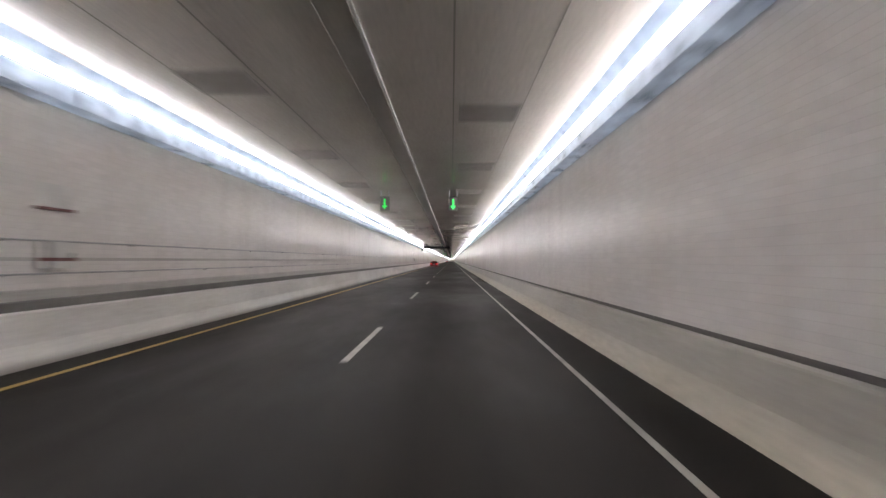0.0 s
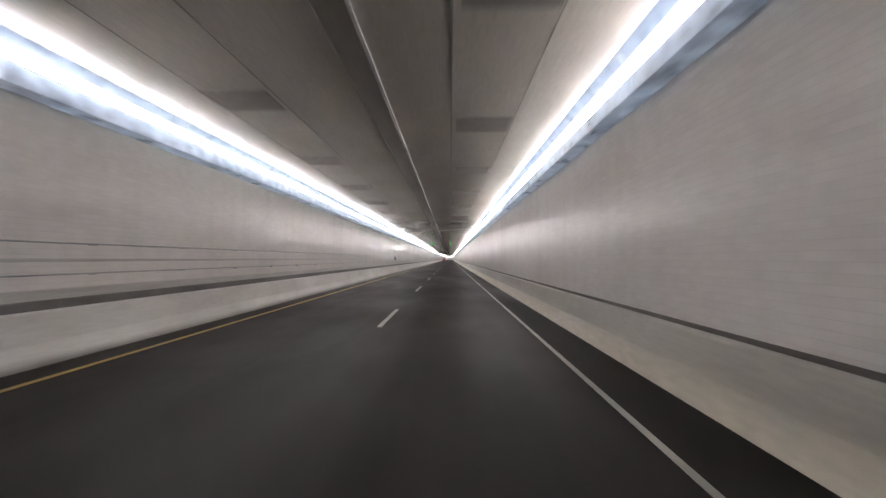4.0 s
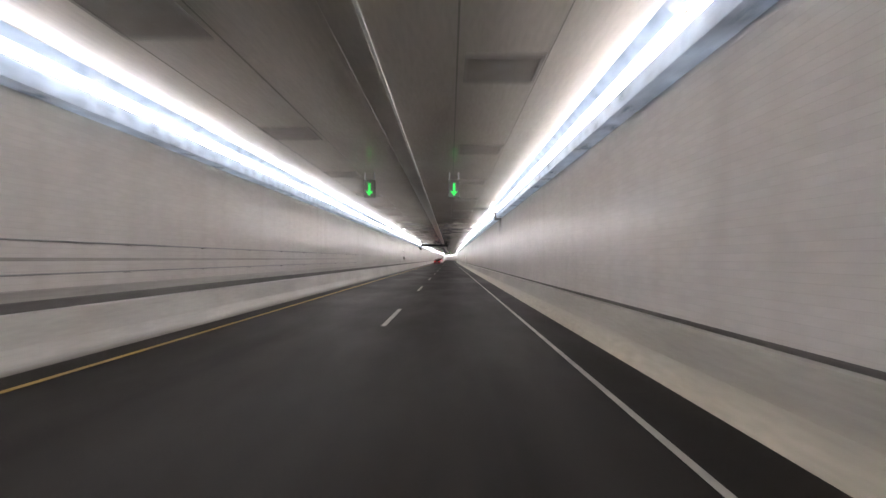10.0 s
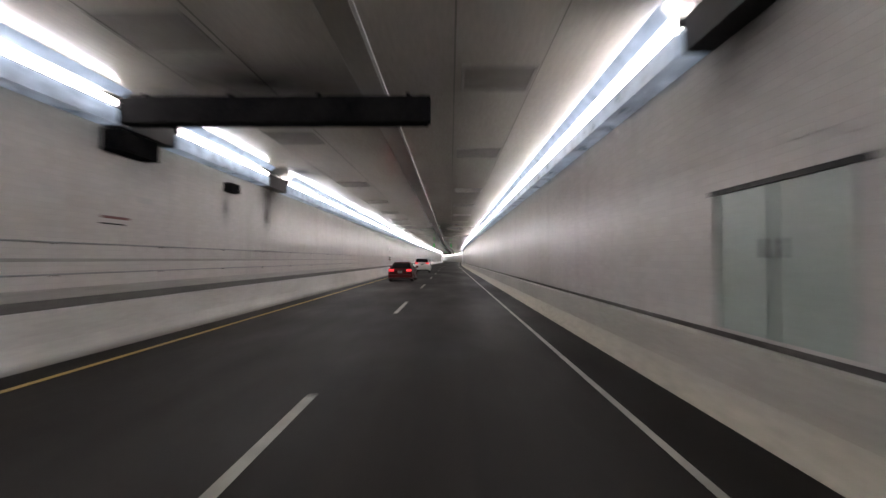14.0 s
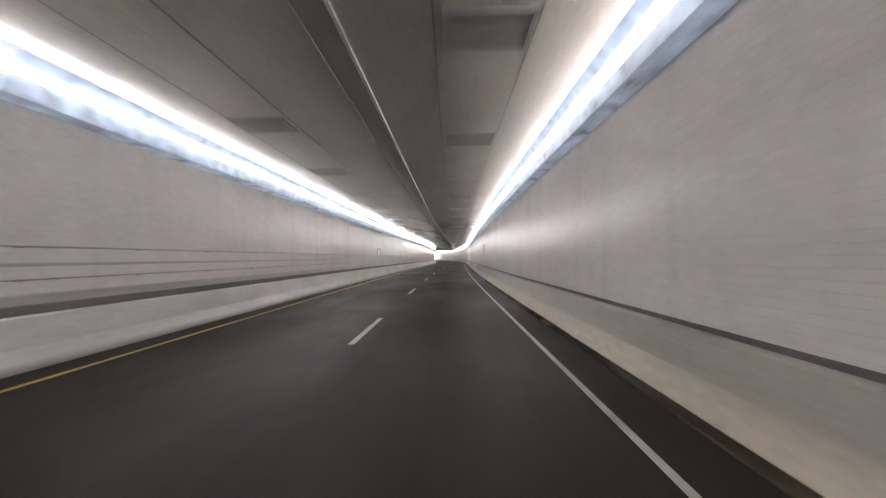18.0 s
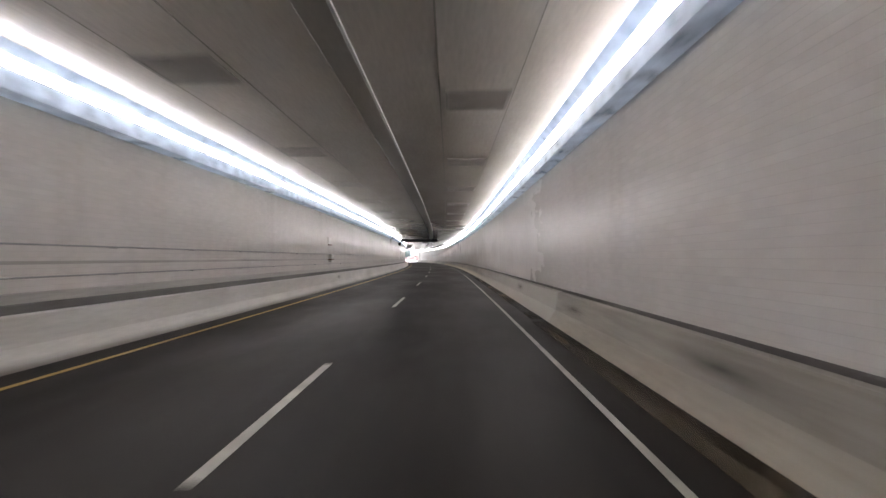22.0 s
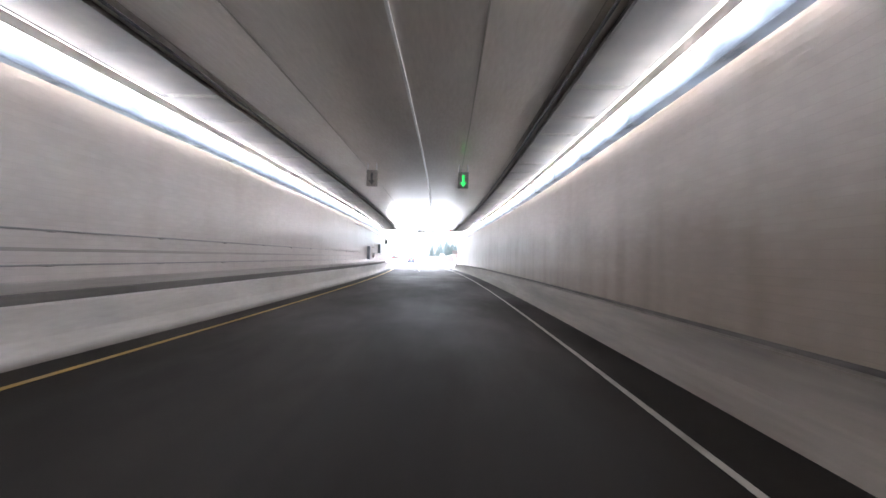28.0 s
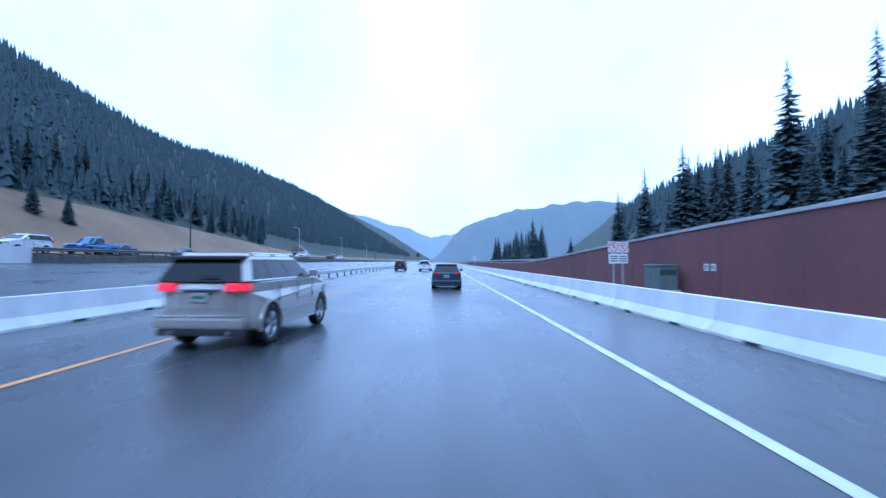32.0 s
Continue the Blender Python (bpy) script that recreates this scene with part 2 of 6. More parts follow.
def dusted(m, colour, reach, soft, strength=1.0):
    """Grit blown against the lower part of a sheet; reach and soft in metres up its profile."""
    nt = m.node_tree
    b = next(n for n in nt.nodes if n.type == "BSDF_PRINCIPLED")
    base = b.inputs["Base Color"].links[0].from_socket
    sep = nt.nodes.new("ShaderNodeSeparateXYZ")
    nt.links.new(coords(nt, True), sep.inputs[0])
    edge = nt.nodes.new("ShaderNodeMath")
    edge.operation = "MULTIPLY_ADD"
    edge.inputs[1].default_value = soft * 1.4
    nt.links.new(noise_tex(nt, coords(nt, True, (0.35, 2.0, 1)), 1.0, 6, 0.65), edge.inputs[0])
    nt.links.new(sep.outputs[1], edge.inputs[2])
    mr = nt.nodes.new("ShaderNodeMapRange")
    mr.interpolation_type = "SMOOTHSTEP"
    mr.inputs["From Min"].default_value, mr.inputs["From Max"].default_value = reach + soft * 0.7 - soft, reach + soft * 0.7 + soft
    mr.inputs["To Min"].default_value, mr.inputs["To Max"].default_value = strength, 0.0
    nt.links.new(edge.outputs[0], mr.inputs["Value"])
    grit = mixed(nt, 0.6, colour, ramp(nt, noise_tex(nt, coords(nt, True, (1.2, 3, 1)), 3.0, 6), [(0.3, (0.6, 0.6, 0.6)), (0.7, (1.1, 1.1, 1.1))]), "MULTIPLY")
    nt.links.new(mixed(nt, mr.outputs[0], base, grit), b.inputs["Base Color"])
    return m


BARRIER = two_scale("barrier_concrete", (0.46, 0.44, 0.41), (0.68, 0.66, 0.63), 0.5, 0.6, uv=True, fine=10, bump=0.3, stretch=(0.5, 1.6, 1))
LEDGE = two_scale("dirty_concrete", (0.16, 0.15, 0.14), (0.30, 0.28, 0.26), 0.8, 0.8, uv=True, fine=12)
ROAD = asphalt_material("tunnel_asphalt", (0.0195, 0.0173, 0.0156), 0.55, (735, 743, 0.3))
WET = asphalt_material("wet_asphalt", (0.055, 0.057, 0.06), 0.29)
WHITE = two_scale("worn_white_road_paint", (0.42, 0.41, 0.40), (0.72, 0.71, 0.69), 2.5, 0.6, fine=30)
WHITE_DULL = two_scale("dusty_white_road_paint", (0.26, 0.245, 0.22), (0.50, 0.475, 0.435), 2.5, 0.6, fine=30)
YELLOW = two_scale("worn_yellow_road_paint", (0.37, 0.24, 0.06), (0.53, 0.35, 0.09), 2.5, 0.6, fine=30)
def cover_material(name, lo, hi, foot=0.12, top=3.6):
    """A milky cover that lets a little of its tube's light through, unevenly."""
    m = two_scale(name, (0.30, 0.38, 0.50), (0.66, 0.76, 0.90), 2.6, 0.3, 0.0, fine=9)
    nt = m.node_tree
    b = next(n for n in nt.nodes if n.type == "BSDF_PRINCIPLED")
    b.inputs["Emission Color"].default_value = (0.62, 0.80, 1.0, 1)
    glow = ramp(nt, noise_tex(nt, coords(nt, False, (0.8, 0.8, 0.8)), 3.0, 4), [(0.40, (lo,) * 3), (0.7, (hi,) * 3)])
    # brighter towards the tube, at its upper edge
    sep = nt.nodes.new("ShaderNodeSeparateXYZ")
    nt.links.new(coords(nt, False), sep.inputs[0])
    mr = nt.nodes.new("ShaderNodeMapRange")
    mr.interpolation_type = "SMOOTHSTEP"
    for k, val in (("From Min", -0.26), ("From Max", 0.10), ("To Min", foot), ("To Max", top)):
        mr.inputs[k].default_value = val
    nt.links.new(sep.outputs[2], mr.inputs["Value"])
    ml = nt.nodes.new("ShaderNodeMath")
    ml.operation = "MULTIPLY"
    nt.links.new(glow, ml.inputs[0])
    nt.links.new(mr.outputs[0], ml.inputs[1])
    nt.links.new(ml.outputs[0], b.inputs["Emission Strength"])
    return m


COVER_BRIGHT = cover_material("bright_milky_lamp_cover", 0.02, 0.08)
COVER = cover_material("blue_grey_lamp_cover", 0.012, 0.044, 0.5, 1.0)
COVER_LEFT = cover_material("bright_blue_grey_lamp_cover", 0.012, 0.05, 0.45, 1.5)
COVER_UPPER = cover_material("upper_lamp_cover", 0.020, 0.040, 1.0, 1.0)
COVER_UPPER_LEFT = cover_material("bright_upper_lamp_cover", 0.014, 0.052, 1.0, 1.0)
HOUSING = two_scale("blue_grey_lamp_housing", (0.16, 0.185, 0.22), (0.30, 0.34, 0.39), 1.2, 0.45, 0.4, fine=20)
TUBE_GLOW = glowing("tube_light", (1.0, 0.975, 0.965), TUBE)
TUBE_GLOW_END = glowing("tube_light_portal", (1.0, 0.96, 0.94), TUBE_END)
WALL_FILL_GLOW = glowing("wall_fill_glow", (1.0, 0.97, 0.95), 0.025)
LIP_PALE = two_scale("pale_lamp_edge", (0.50, 0.47, 0.44), (0.68, 0.65, 0.62), 1.5, 0.5, fine=12)
VENT_PLATE = two_scale("sooty_vent_plate", (0.23, 0.21, 0.185), (0.31, 0.285, 0.255), 2, 0.8, fine=20)
DARK = two_scale("dark_metal", (0.025, 0.025, 0.027), (0.05, 0.05, 0.052), 2, 0.55, 0.3, fine=30)
CONDUIT = two_scale("painted_white_conduit", (0.55, 0.54, 0.52), (0.75, 0.74, 0.72), 3, 0.4, fine=30)
PIPE = two_scale("galvanised_pipe", (0.28, 0.28, 0.28), (0.42, 0.42, 0.42), 3, 0.4, 0.7, fine=30)
VENT_DARK = two_scale("sooty_vent", (0.10, 0.093, 0.085), (0.15, 0.14, 0.13), 2, 0.8, fine=20)


# ---- mesh helpers ----
def mesh_object(name, bm, mat, parent=None, label="", smooth=False):
    me = bpy.data.meshes.new(name)
    bm.normal_update()
    bm.to_mesh(me)
    bm.free()
    for m in (mat if isinstance(mat, (list, tuple)) else [mat]):
        me.materials.append(m)
    if smooth:
        for p in me.polygons:
            p.use_smooth = True
    ob = new(name, me)
    if parent:
        ob.parent = parent
    if label:
        ob["label"] = label
    return ob


def part(name, bm, mat, parent, label="", smooth=False):
    return mesh_object(name, bm, mat, parent, label, smooth)


def empty(name, m=None):
    ob = new(name)
    ob.empty_display_size = 0.2
    if m is not None:
        ob.matrix_world = m
    return ob


def stations(s0, s1, step):
    n = max(1, int(math.ceil((s1 - s0) / step)))
    st = [s0 + (s1 - s0) * i / n for i in range(n + 1)]
    if s1 < 743 and step > 2:   # closer where the mouth swings out
        st = [s for s in st if s < 718 or s in (s0, s1)] + [s for s in np.arange(718.0, 741.8, 1.6).tolist() if s0 + 0.2 < s < s1 - 0.2]
    return sorted(st)


def sweep_bm(profile, s0, s1, step=5.0, closed=True, shift=None):
    """A profile of (X, Z) carried along the line, with u = metres along, v = metres round the profile."""
    bm = bmesh.new()
    uv = bm.loops.layers.uv.new("UVMap")
    st = stations(s0, s1, step)
    rows = []
    for s in st:
        dx, dz = shift(s) if shift else (0, 0)
        rows.append([bm.verts.new(place(s, X + dx, Z + dz)) for X, Z in profile])
    n = len(profile)
    acc = [0.0]
    for i in range(n):
        a, c = profile[i], profile[(i + 1) % n]
        acc.append(acc[-1] + (abs(c[1] - a[1]) if abs(c[0] - a[0]) < 0.01 else math.hypot(c[0] - a[0], c[1] - a[1])))
    for j in range(len(st) - 1):
        for i in range(n if closed else n - 1):
            k = (i + 1) % n
            f = bm.faces.new((rows[j][i], rows[j][k], rows[j + 1][k], rows[j + 1][i]))
            for lp, c in zip(f.loops, ((st[j], acc[i]), (st[j], acc[i + 1]), (st[j + 1], acc[i + 1]), (st[j + 1], acc[i]))):
                lp[uv].uv = c
    if closed:
        bm.faces.new(rows[0][::-1])
        bm.faces.new(rows[-1])
    bmesh.ops.recalc_face_normals(bm, faces=bm.faces)
    return bm


def sweep(name, profile, s0, s1, mat, parent=None, label="", step=5.0, closed=True, shift=None, smooth=False):
    return mesh_object(name, sweep_bm(profile, s0, s1, step, closed, shift), mat, parent, label, smooth)


def add_box(bm, lo, hi, bevel=0.0):
    r = bmesh.ops.create_cube(bm, size=1.0)
    vs = r["verts"]
    for v in vs:
        v.co = Vector([lo[i] + (v.co[i] + 0.5) * (hi[i] - lo[i]) for i in range(3)])
    if bevel:
        es = {e for v in vs for e in v.link_edges}
        bmesh.ops.bevel(bm, geom=list(es), offset=bevel, segments=2, affect="EDGES", profile=0.6)
    return vs


def box_bm(lo, hi, bevel=0.0):
    bm = bmesh.new()
    add_box(bm, lo, hi, bevel)
    return bm


def add_tube(bm, a, b, r, seg=10, r2=None):
    a, b = Vector(a), Vector(b)
    d = b - a
    res = bmesh.ops.create_cone(bm, cap_ends=True, segments=seg, radius1=r, radius2=r if r2 is None else r2, depth=d.length)
    m = Matrix.Translation((a + b) / 2) @ d.to_track_quat("Z", "Y").to_matrix().to_4x4()
    bmesh.ops.transform(bm, matrix=m, verts=res["verts"])
    return res["verts"]


# ---- the tunnel: road, barriers, walls, ceiling ----
T0 = -40.0
XR_WALL, XL_WALL, CEIL_Z = 3.30, -7.0, 4.95
sweep("road", [(-6.22, -0.3), (2.70, -0.3), (2.70, 0.0), (-6.22, 0.0)], T0, PORTAL, ROAD, step=5)
tagged(bpy.data.objects["road"], "dark worn asphalt roadway of the two-lane tunnel", "road", kind="structure")

BAR_R = [(2.66, 0.0), (2.72, 0.08), (2.86, 0.30), (2.93, 0.725), (2.95, 0.745), (3.08, 0.745), (3.10, 0.725), (3.10, -0.3), (2.66, -0.3)]
BAR_L = [(-6.18, 0.0), (-6.24, 0.08), (-6.36, 0.32), (-6.42, 0.78), (-6.44, 0.80), (-6.58, 0.80), (-6.60, 0.78), (-6.60, -0.3), (-6.18, -0.3)]
BARRIER_DIRTY = two_scale("grimy_barrier_concrete", (0.10, 0.083, 0.068), (0.33, 0.295, 0.25), 0.45, 0.65, uv=True, fine=6, bump=0.4, stretch=(0.16, 1.9, 1))
DARK_COURSE = two_scale("dark_course", (0.066, 0.06, 0.057), (0.15, 0.138, 0.13), 0.8, 0.85, uv=True, fine=10)
BARRIER_R = dusted(two_scale("grey_barrier_concrete", (0.31, 0.29, 0.257), (0.46, 0.435, 0.39), 0.5, 0.6, uv=True, fine=10, bump=0.3, stretch=(0.4, 1.8, 1)), (0.48, 0.44, 0.355), 0.34, 0.2, 0.9)
BARRIER_L = dusted(BARRIER, (0.14, 0.125, 0.105), 0.09, 0.10, 0.85)
tagged(sweep("barrier_right_1", BAR_R, T0, 470, BARRIER_R, step=5), "pale concrete safety barrier at the foot of the tiled wall", "barrier", kind="structure")
BARRIER_STAINED = dusted(two_scale("stained_barrier_concrete", (0.09, 0.07, 0.048), (0.48, 0.445, 0.395), 0.4, 0.65, uv=True, fine=7, bump=0.4, stretch=(0.16, 1.7, 1)), (0.42, 0.37, 0.29), 0.30, 0.2, 0.5)
tagged(sweep("barrier_right_2", BAR_R, 470.01, 540, BARRIER_STAINED, step=5), "pale concrete safety barrier with long brown stains", "barrier", kind="structure")
BARRIER_BROWN = dusted(two_scale("brown_barrier_concrete", (0.07, 0.056, 0.040), (0.25, 0.205, 0.15), 0.45, 0.65, uv=True, fine=6, bump=0.4, stretch=(0.16, 1.9, 1)), (0.36, 0.30, 0.205), 0.30, 0.14, 0.9)
fade_nt = BARRIER_BROWN.node_tree
fade_bsdf = next(n for n in fade_nt.nodes if n.type == "BSDF_PRINCIPLED")
fade_sep = fade_nt.nodes.new("ShaderNodeSeparateXYZ")
fade_nt.links.new(coords(fade_nt, True), fade_sep.inputs[0])
fade_edge = fade_nt.nodes.new("ShaderNodeMath")
fade_edge.operation = "MULTIPLY_ADD"
fade_edge.inputs[1].default_value = 22.0
fade_nt.links.new(noise_tex(fade_nt, coords(fade_nt, True, (0.2, 2.0, 1)), 1.0, 5), fade_edge.inputs[0])
fade_nt.links.new(fade_sep.outputs[0], fade_edge.inputs[2])
fade_mr = fade_nt.nodes.new("ShaderNodeMapRange")
fade_mr.interpolation_type = "SMOOTHSTEP"
fade_mr.inputs["From Min"].default_value, fade_mr.inputs["From Max"].default_value = 552, 584
fade_nt.links.new(fade_edge.outputs[0], fade_mr.inputs["Value"])
fade_nt.links.new(mixed(fade_nt, fade_mr.outputs[0], (0.40, 0.375, 0.335), fade_bsdf.inputs["Base Color"].links[0].from_socket), fade_bsdf.inputs["Base Color"])
tagged(sweep("barrier_right_4", BAR_R, 540.01, 642, BARRIER_BROWN, step=5), "dark brown barrier with a sandy toe below the tiled wall", "barrier", kind="structure")
tagged(sweep("barrier_right_3", BAR_R, 642.01, PORTAL, BARRIER_DIRTY, step=5), "brown-stained concrete safety barrier at the foot of the tiled wall", "barrier", kind="structure")
tagged(sweep("plinth_right", [(XR_WALL - 0.03, 0.42), (XR_WALL, 0.42), (XR_WALL, 0.752), (XR_WALL - 0.02, 0.752), (XR_WALL - 0.03, 0.732)], T0, PORTAL, DARK_COURSE), "dark base course of the tiled wall", "plinth", kind="structure")
tagged(sweep("barrier_left", BAR_L, T0, PORTAL_L, BARRIER_L, step=5), "pale painted concrete safety barrier beside the yellow line", "barrier", kind="structure")
tagged(sweep("ledge_right", [(3.102, 0.0), (XR_WALL, 0.0), (XR_WALL, 0.42), (3.102, 0.42)], T0, PORTAL, LEDGE), "sooty concrete ledge behind the barrier", "ledge", kind="structure")
tagged(sweep("walkway_left", [(-6.602, 0.0), (XL_WALL, 0.0), (XL_WALL, 0.72), (-6.602, 0.72)], T0, PORTAL_L, LEDGE), "sooty concrete walkway behind the barrier", "walkway", kind="structure")
def wall_profile(X, out):
    """A wall's section with the joints between its tile courses let in."""
    p = [(X + 0.4 * out, -0.3), (X, -0.3)]
    for k in range(37):
        z = 0.8 + 0.1 * k
        p += [(X, z - 0.002), (X + 0.0015 * out, z), (X, z + 0.002)]
    return p + [(X, 5.3), (X + 0.4 * out, 5.3)]


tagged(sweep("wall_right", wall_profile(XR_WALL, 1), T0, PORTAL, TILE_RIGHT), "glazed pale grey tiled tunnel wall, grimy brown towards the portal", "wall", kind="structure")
tagged(sweep("wall_left", wall_profile(XL_WALL, -1), T0, PORTAL_L, TILE), "glazed pale grey tiled tunnel wall with pipe runs", "wall", kind="structure")
tagged(sweep("ceiling", [(XL_WALL, CEIL_Z), (XR_WALL, CEIL_Z), (XR_WALL, CEIL_Z + 0.3), (XL_WALL, CEIL_Z + 0.3)], T0, PORTAL, CEIL), "sooty brown-grey concrete tunnel ceiling", "ceiling", kind="structure")
# shallow beam along the ceiling with a thin bright conduit beside it
tagged(sweep("ceiling_beam", [(-1.36, CEIL_Z), (-1.37, CEIL_Z - 0.015), (-1.82, CEIL_Z - 0.015), (-1.835, CEIL_Z)], T0, PORTAL - 95, CEIL_BEAM), "shallow sooty concrete beam along the ceiling", "beam", kind="structure")
tagged(sweep("ceiling_conduit", [(-1.345, CEIL_Z - 0.055), (-1.295, CEIL_Z - 0.055), (-1.295, CEIL_Z - 0.004), (-1.345, CEIL_Z - 0.004)], T0, PORTAL - 2, CONDUIT), "thin bright metal conduit along the ceiling", "conduit", kind="structure")
for nm, X, wd in (("ceiling_joint_1", 0.02, 0.03), ("ceiling_joint_2", 1.50, 0.018), ("ceiling_joint_3", -3.55, 0.03), ("ceiling_joint_4", -4.95, 0.018)):
    tagged(sweep(nm, [(X - wd / 2, CEIL_Z - 0.006), (X + wd / 2, CEIL_Z - 0.006), (X + wd / 2, CEIL_Z - 0.001), (X - wd / 2, CEIL_Z - 0.001)], T0, PORTAL, VENT_PLATE), "dark joint between ceiling panels", "joint", kind="structure")

GREY_COURSE = two_scale("grey_course_tile", (0.30, 0.28, 0.26), (0.46, 0.44, 0.415), 0.7, 0.5, uv=True, fine=6, stretch=(0.3, 3, 1))
BLACK_LEDGE = two_scale("sooty_black_concrete", (0.085, 0.08, 0.08), (0.20, 0.19, 0.18), 0.6, 0.8, uv=True, fine=9, stretch=(0.3, 2, 1))
# left wall: dirty plinth above the walkway, two pipes, a darker grey band
tagged(sweep("plinth_left", [(XL_WALL, 0.72), (XL_WALL + 0.07, 0.72), (XL_WALL + 0.07, 0.90), (XL_WALL + 0.05, 0.92), (XL_WALL, 0.92)], T0, PORTAL, BLACK_LEDGE), "black sooty concrete plinth at the foot of the tiles", "plinth", kind="structure")
tagged(sweep("soot_course", [(XL_WALL, 0.921), (XL_WALL + 0.03, 0.921), (XL_WALL + 0.03, 1.08), (XL_WALL + 0.015, 1.10), (XL_WALL, 1.10)], T0, PORTAL, GREY_COURSE), "brown-grey sooty tile course above the plinth", "trim", kind="structure")
tagged(sweep("grey_band", [(XL_WALL + 0.001, 1.575), (XL_WALL + 0.004, 1.58), (XL_WALL + 0.004, 1.63), (XL_WALL + 0.001, 1.635)], T0, PORTAL, GREY_COURSE), "darker grey tile course", "trim", kind="structure")


def ring_profile(cx, cz, r, n=8):
    return [(cx + r * math.cos(2 * math.pi * i / n), cz + r * math.sin(2 * math.pi * i / n)) for i in range(n)]


for z in (1.92, 1.355):
    run = tagged(sweep("pipe_run", ring_profile(XL_WALL + 0.05, z, 0.017), T0, PORTAL - 2, PIPE, smooth=True), "long grey metal pipe on the tiled wall", "pipe", "pipe runs")
    bm = bmesh.new()
    s = T0 + 2
    while s < PORTAL - 3:
        vs = add_box(bm, (0.001, -0.02, z - 0.035), (0.045, 0.02, z - 0.017))
        bmesh.ops.transform(bm, matrix=pose_at(s, XL_WALL), verts=vs)
        s += 3.0
    tagged(part("clip_row", bm, DARK, run), kind="stuff")

# ---- light lines ----
GAPS_R, GAPS_L = (87.9, 106.5, 283.2, 352.0, 610.0), (110.2, 357.0, 364.6, 590.5, 606.6)


def lamp_proto(side, thin):
    """One length of the light line; y runs along it, d is the distance from the wall behind it."""
    root = empty("tunnel_light")

    def slab(name, d0, d1, z0, z1, mat, label="", bevel=0.006, y0=-2.985, y1=2.985):
        a, c = sorted(((0.16 - d0) * side, (0.16 - d1) * side))
        return part(name, box_bm((a, y0, z0), (c, y1, z1), bevel), mat, root, label)

    # the common fixture closes against the wall and carries a second cover above its tube
    closed = not thin
    lo = -0.22 if thin else -0.195
    slab("housing", 0.03 if closed else 0.15, 0.40 if closed else 0.35, lo, 0.10 if thin else 0.12, COVER_BRIGHT if thin else COVER if side > 0 else COVER_LEFT, "milky blue-grey lamp cover", 0.012)
    # added glowing strip, hidden behind the cover, brightens the wall below
    if not closed:
        slab("wall_fill_strip", 0.138, 0.147, lo + 0.02, 0.09, WALL_FILL_GLOW, "added glowing strip behind the cover to brighten the wall", 0.002)
    slab("back_plate", 0.01, 0.06, 0.125, 0.42, LEDGE if thin else DARK)
    if thin:
        slab("lip", 0.335, 0.36, 0.245, 0.42, LIP_PALE)
    else:
        bm = bmesh.new()
        sec = [(0.475, 0.34), (0.63, 0.475), (0.615, 0.478), (0.462, 0.347)]
        ends = [[bm.verts.new(((0.16 - d) * side, y, z)) for d, z in sec] for y in (-2.985, 2.985)]
        for k in range(4):
            bm.faces.new((ends[0][k], ends[0][(k + 1) % 4], ends[1][(k + 1) % 4], ends[1][k]))
        bm.faces.new(ends[0][::-1])
        bm.faces.new(ends[1])
        bmesh.ops.recalc_face_normals(bm, faces=bm.faces)
        part("upper_cover", bm, COVER_UPPER if side > 0 else COVER_UPPER_LEFT, root, "milky upper lamp cover sloping to the ceiling")
    for y in (-1.5, 1.5):
        slab("top_arm", 0.001, 0.53 if closed else 0.34, 0.36 if thin else 0.393, 0.41, HOUSING, "", 0.004, y - 0.02, y + 0.02)
    d, tz, r = (0.26, 0.165, 0.075) if thin else (0.325, 0.25, 0.072)
    bm = bmesh.new()
    add_tube(bm, ((0.16 - d) * side, -2.93, tz), ((0.16 - d) * side, 2.93, tz), r, 12)
    part("tube", bm, TUBE_GLOW_END if thin else TUBE_GLOW, root, "white glowing light tube", smooth=True)
    h = r + 0.02
    for y in (-2.975, 2.935):
        slab("end_cap", 0.18, 0.398 if closed else 0.352, tz - h, tz + h, DARK, "dark end cap", 0.006, y, y + 0.04)
    return tagged(root, "white tube light in a blue-grey housing at the wall top", "tunnel light", "tunnel lights")


def dark_link(side, X, s, size):
    """The dark box where a light line is broken."""
    root = empty("junction_box", pose_at(s, X, 4.45))
    part("box", box_bm((-0.17, -size / 2, -0.16), (0.17, size / 2, 0.30), 0.02), DARK, root)
    for k in range(5):
        y = -size / 2 + size * (k + 0.5) / 5
        part("cover_rib", box_bm((-0.18, y - 0.03, -0.165), (0.18, y + 0.03, -0.12), 0.004), DARK, root)
    for y in (-size / 2 + 0.1, size / 2 - 0.1):
        bm = bmesh.new()
        add_tube(bm, (-0.05, y, 0.3), (-0.05, y, 0.47), 0.03, 8)
        part("conduit", bm, DARK, root)
    return tagged(root, "dark junction box in a break of the tube lights", "junction box", "junction boxes")


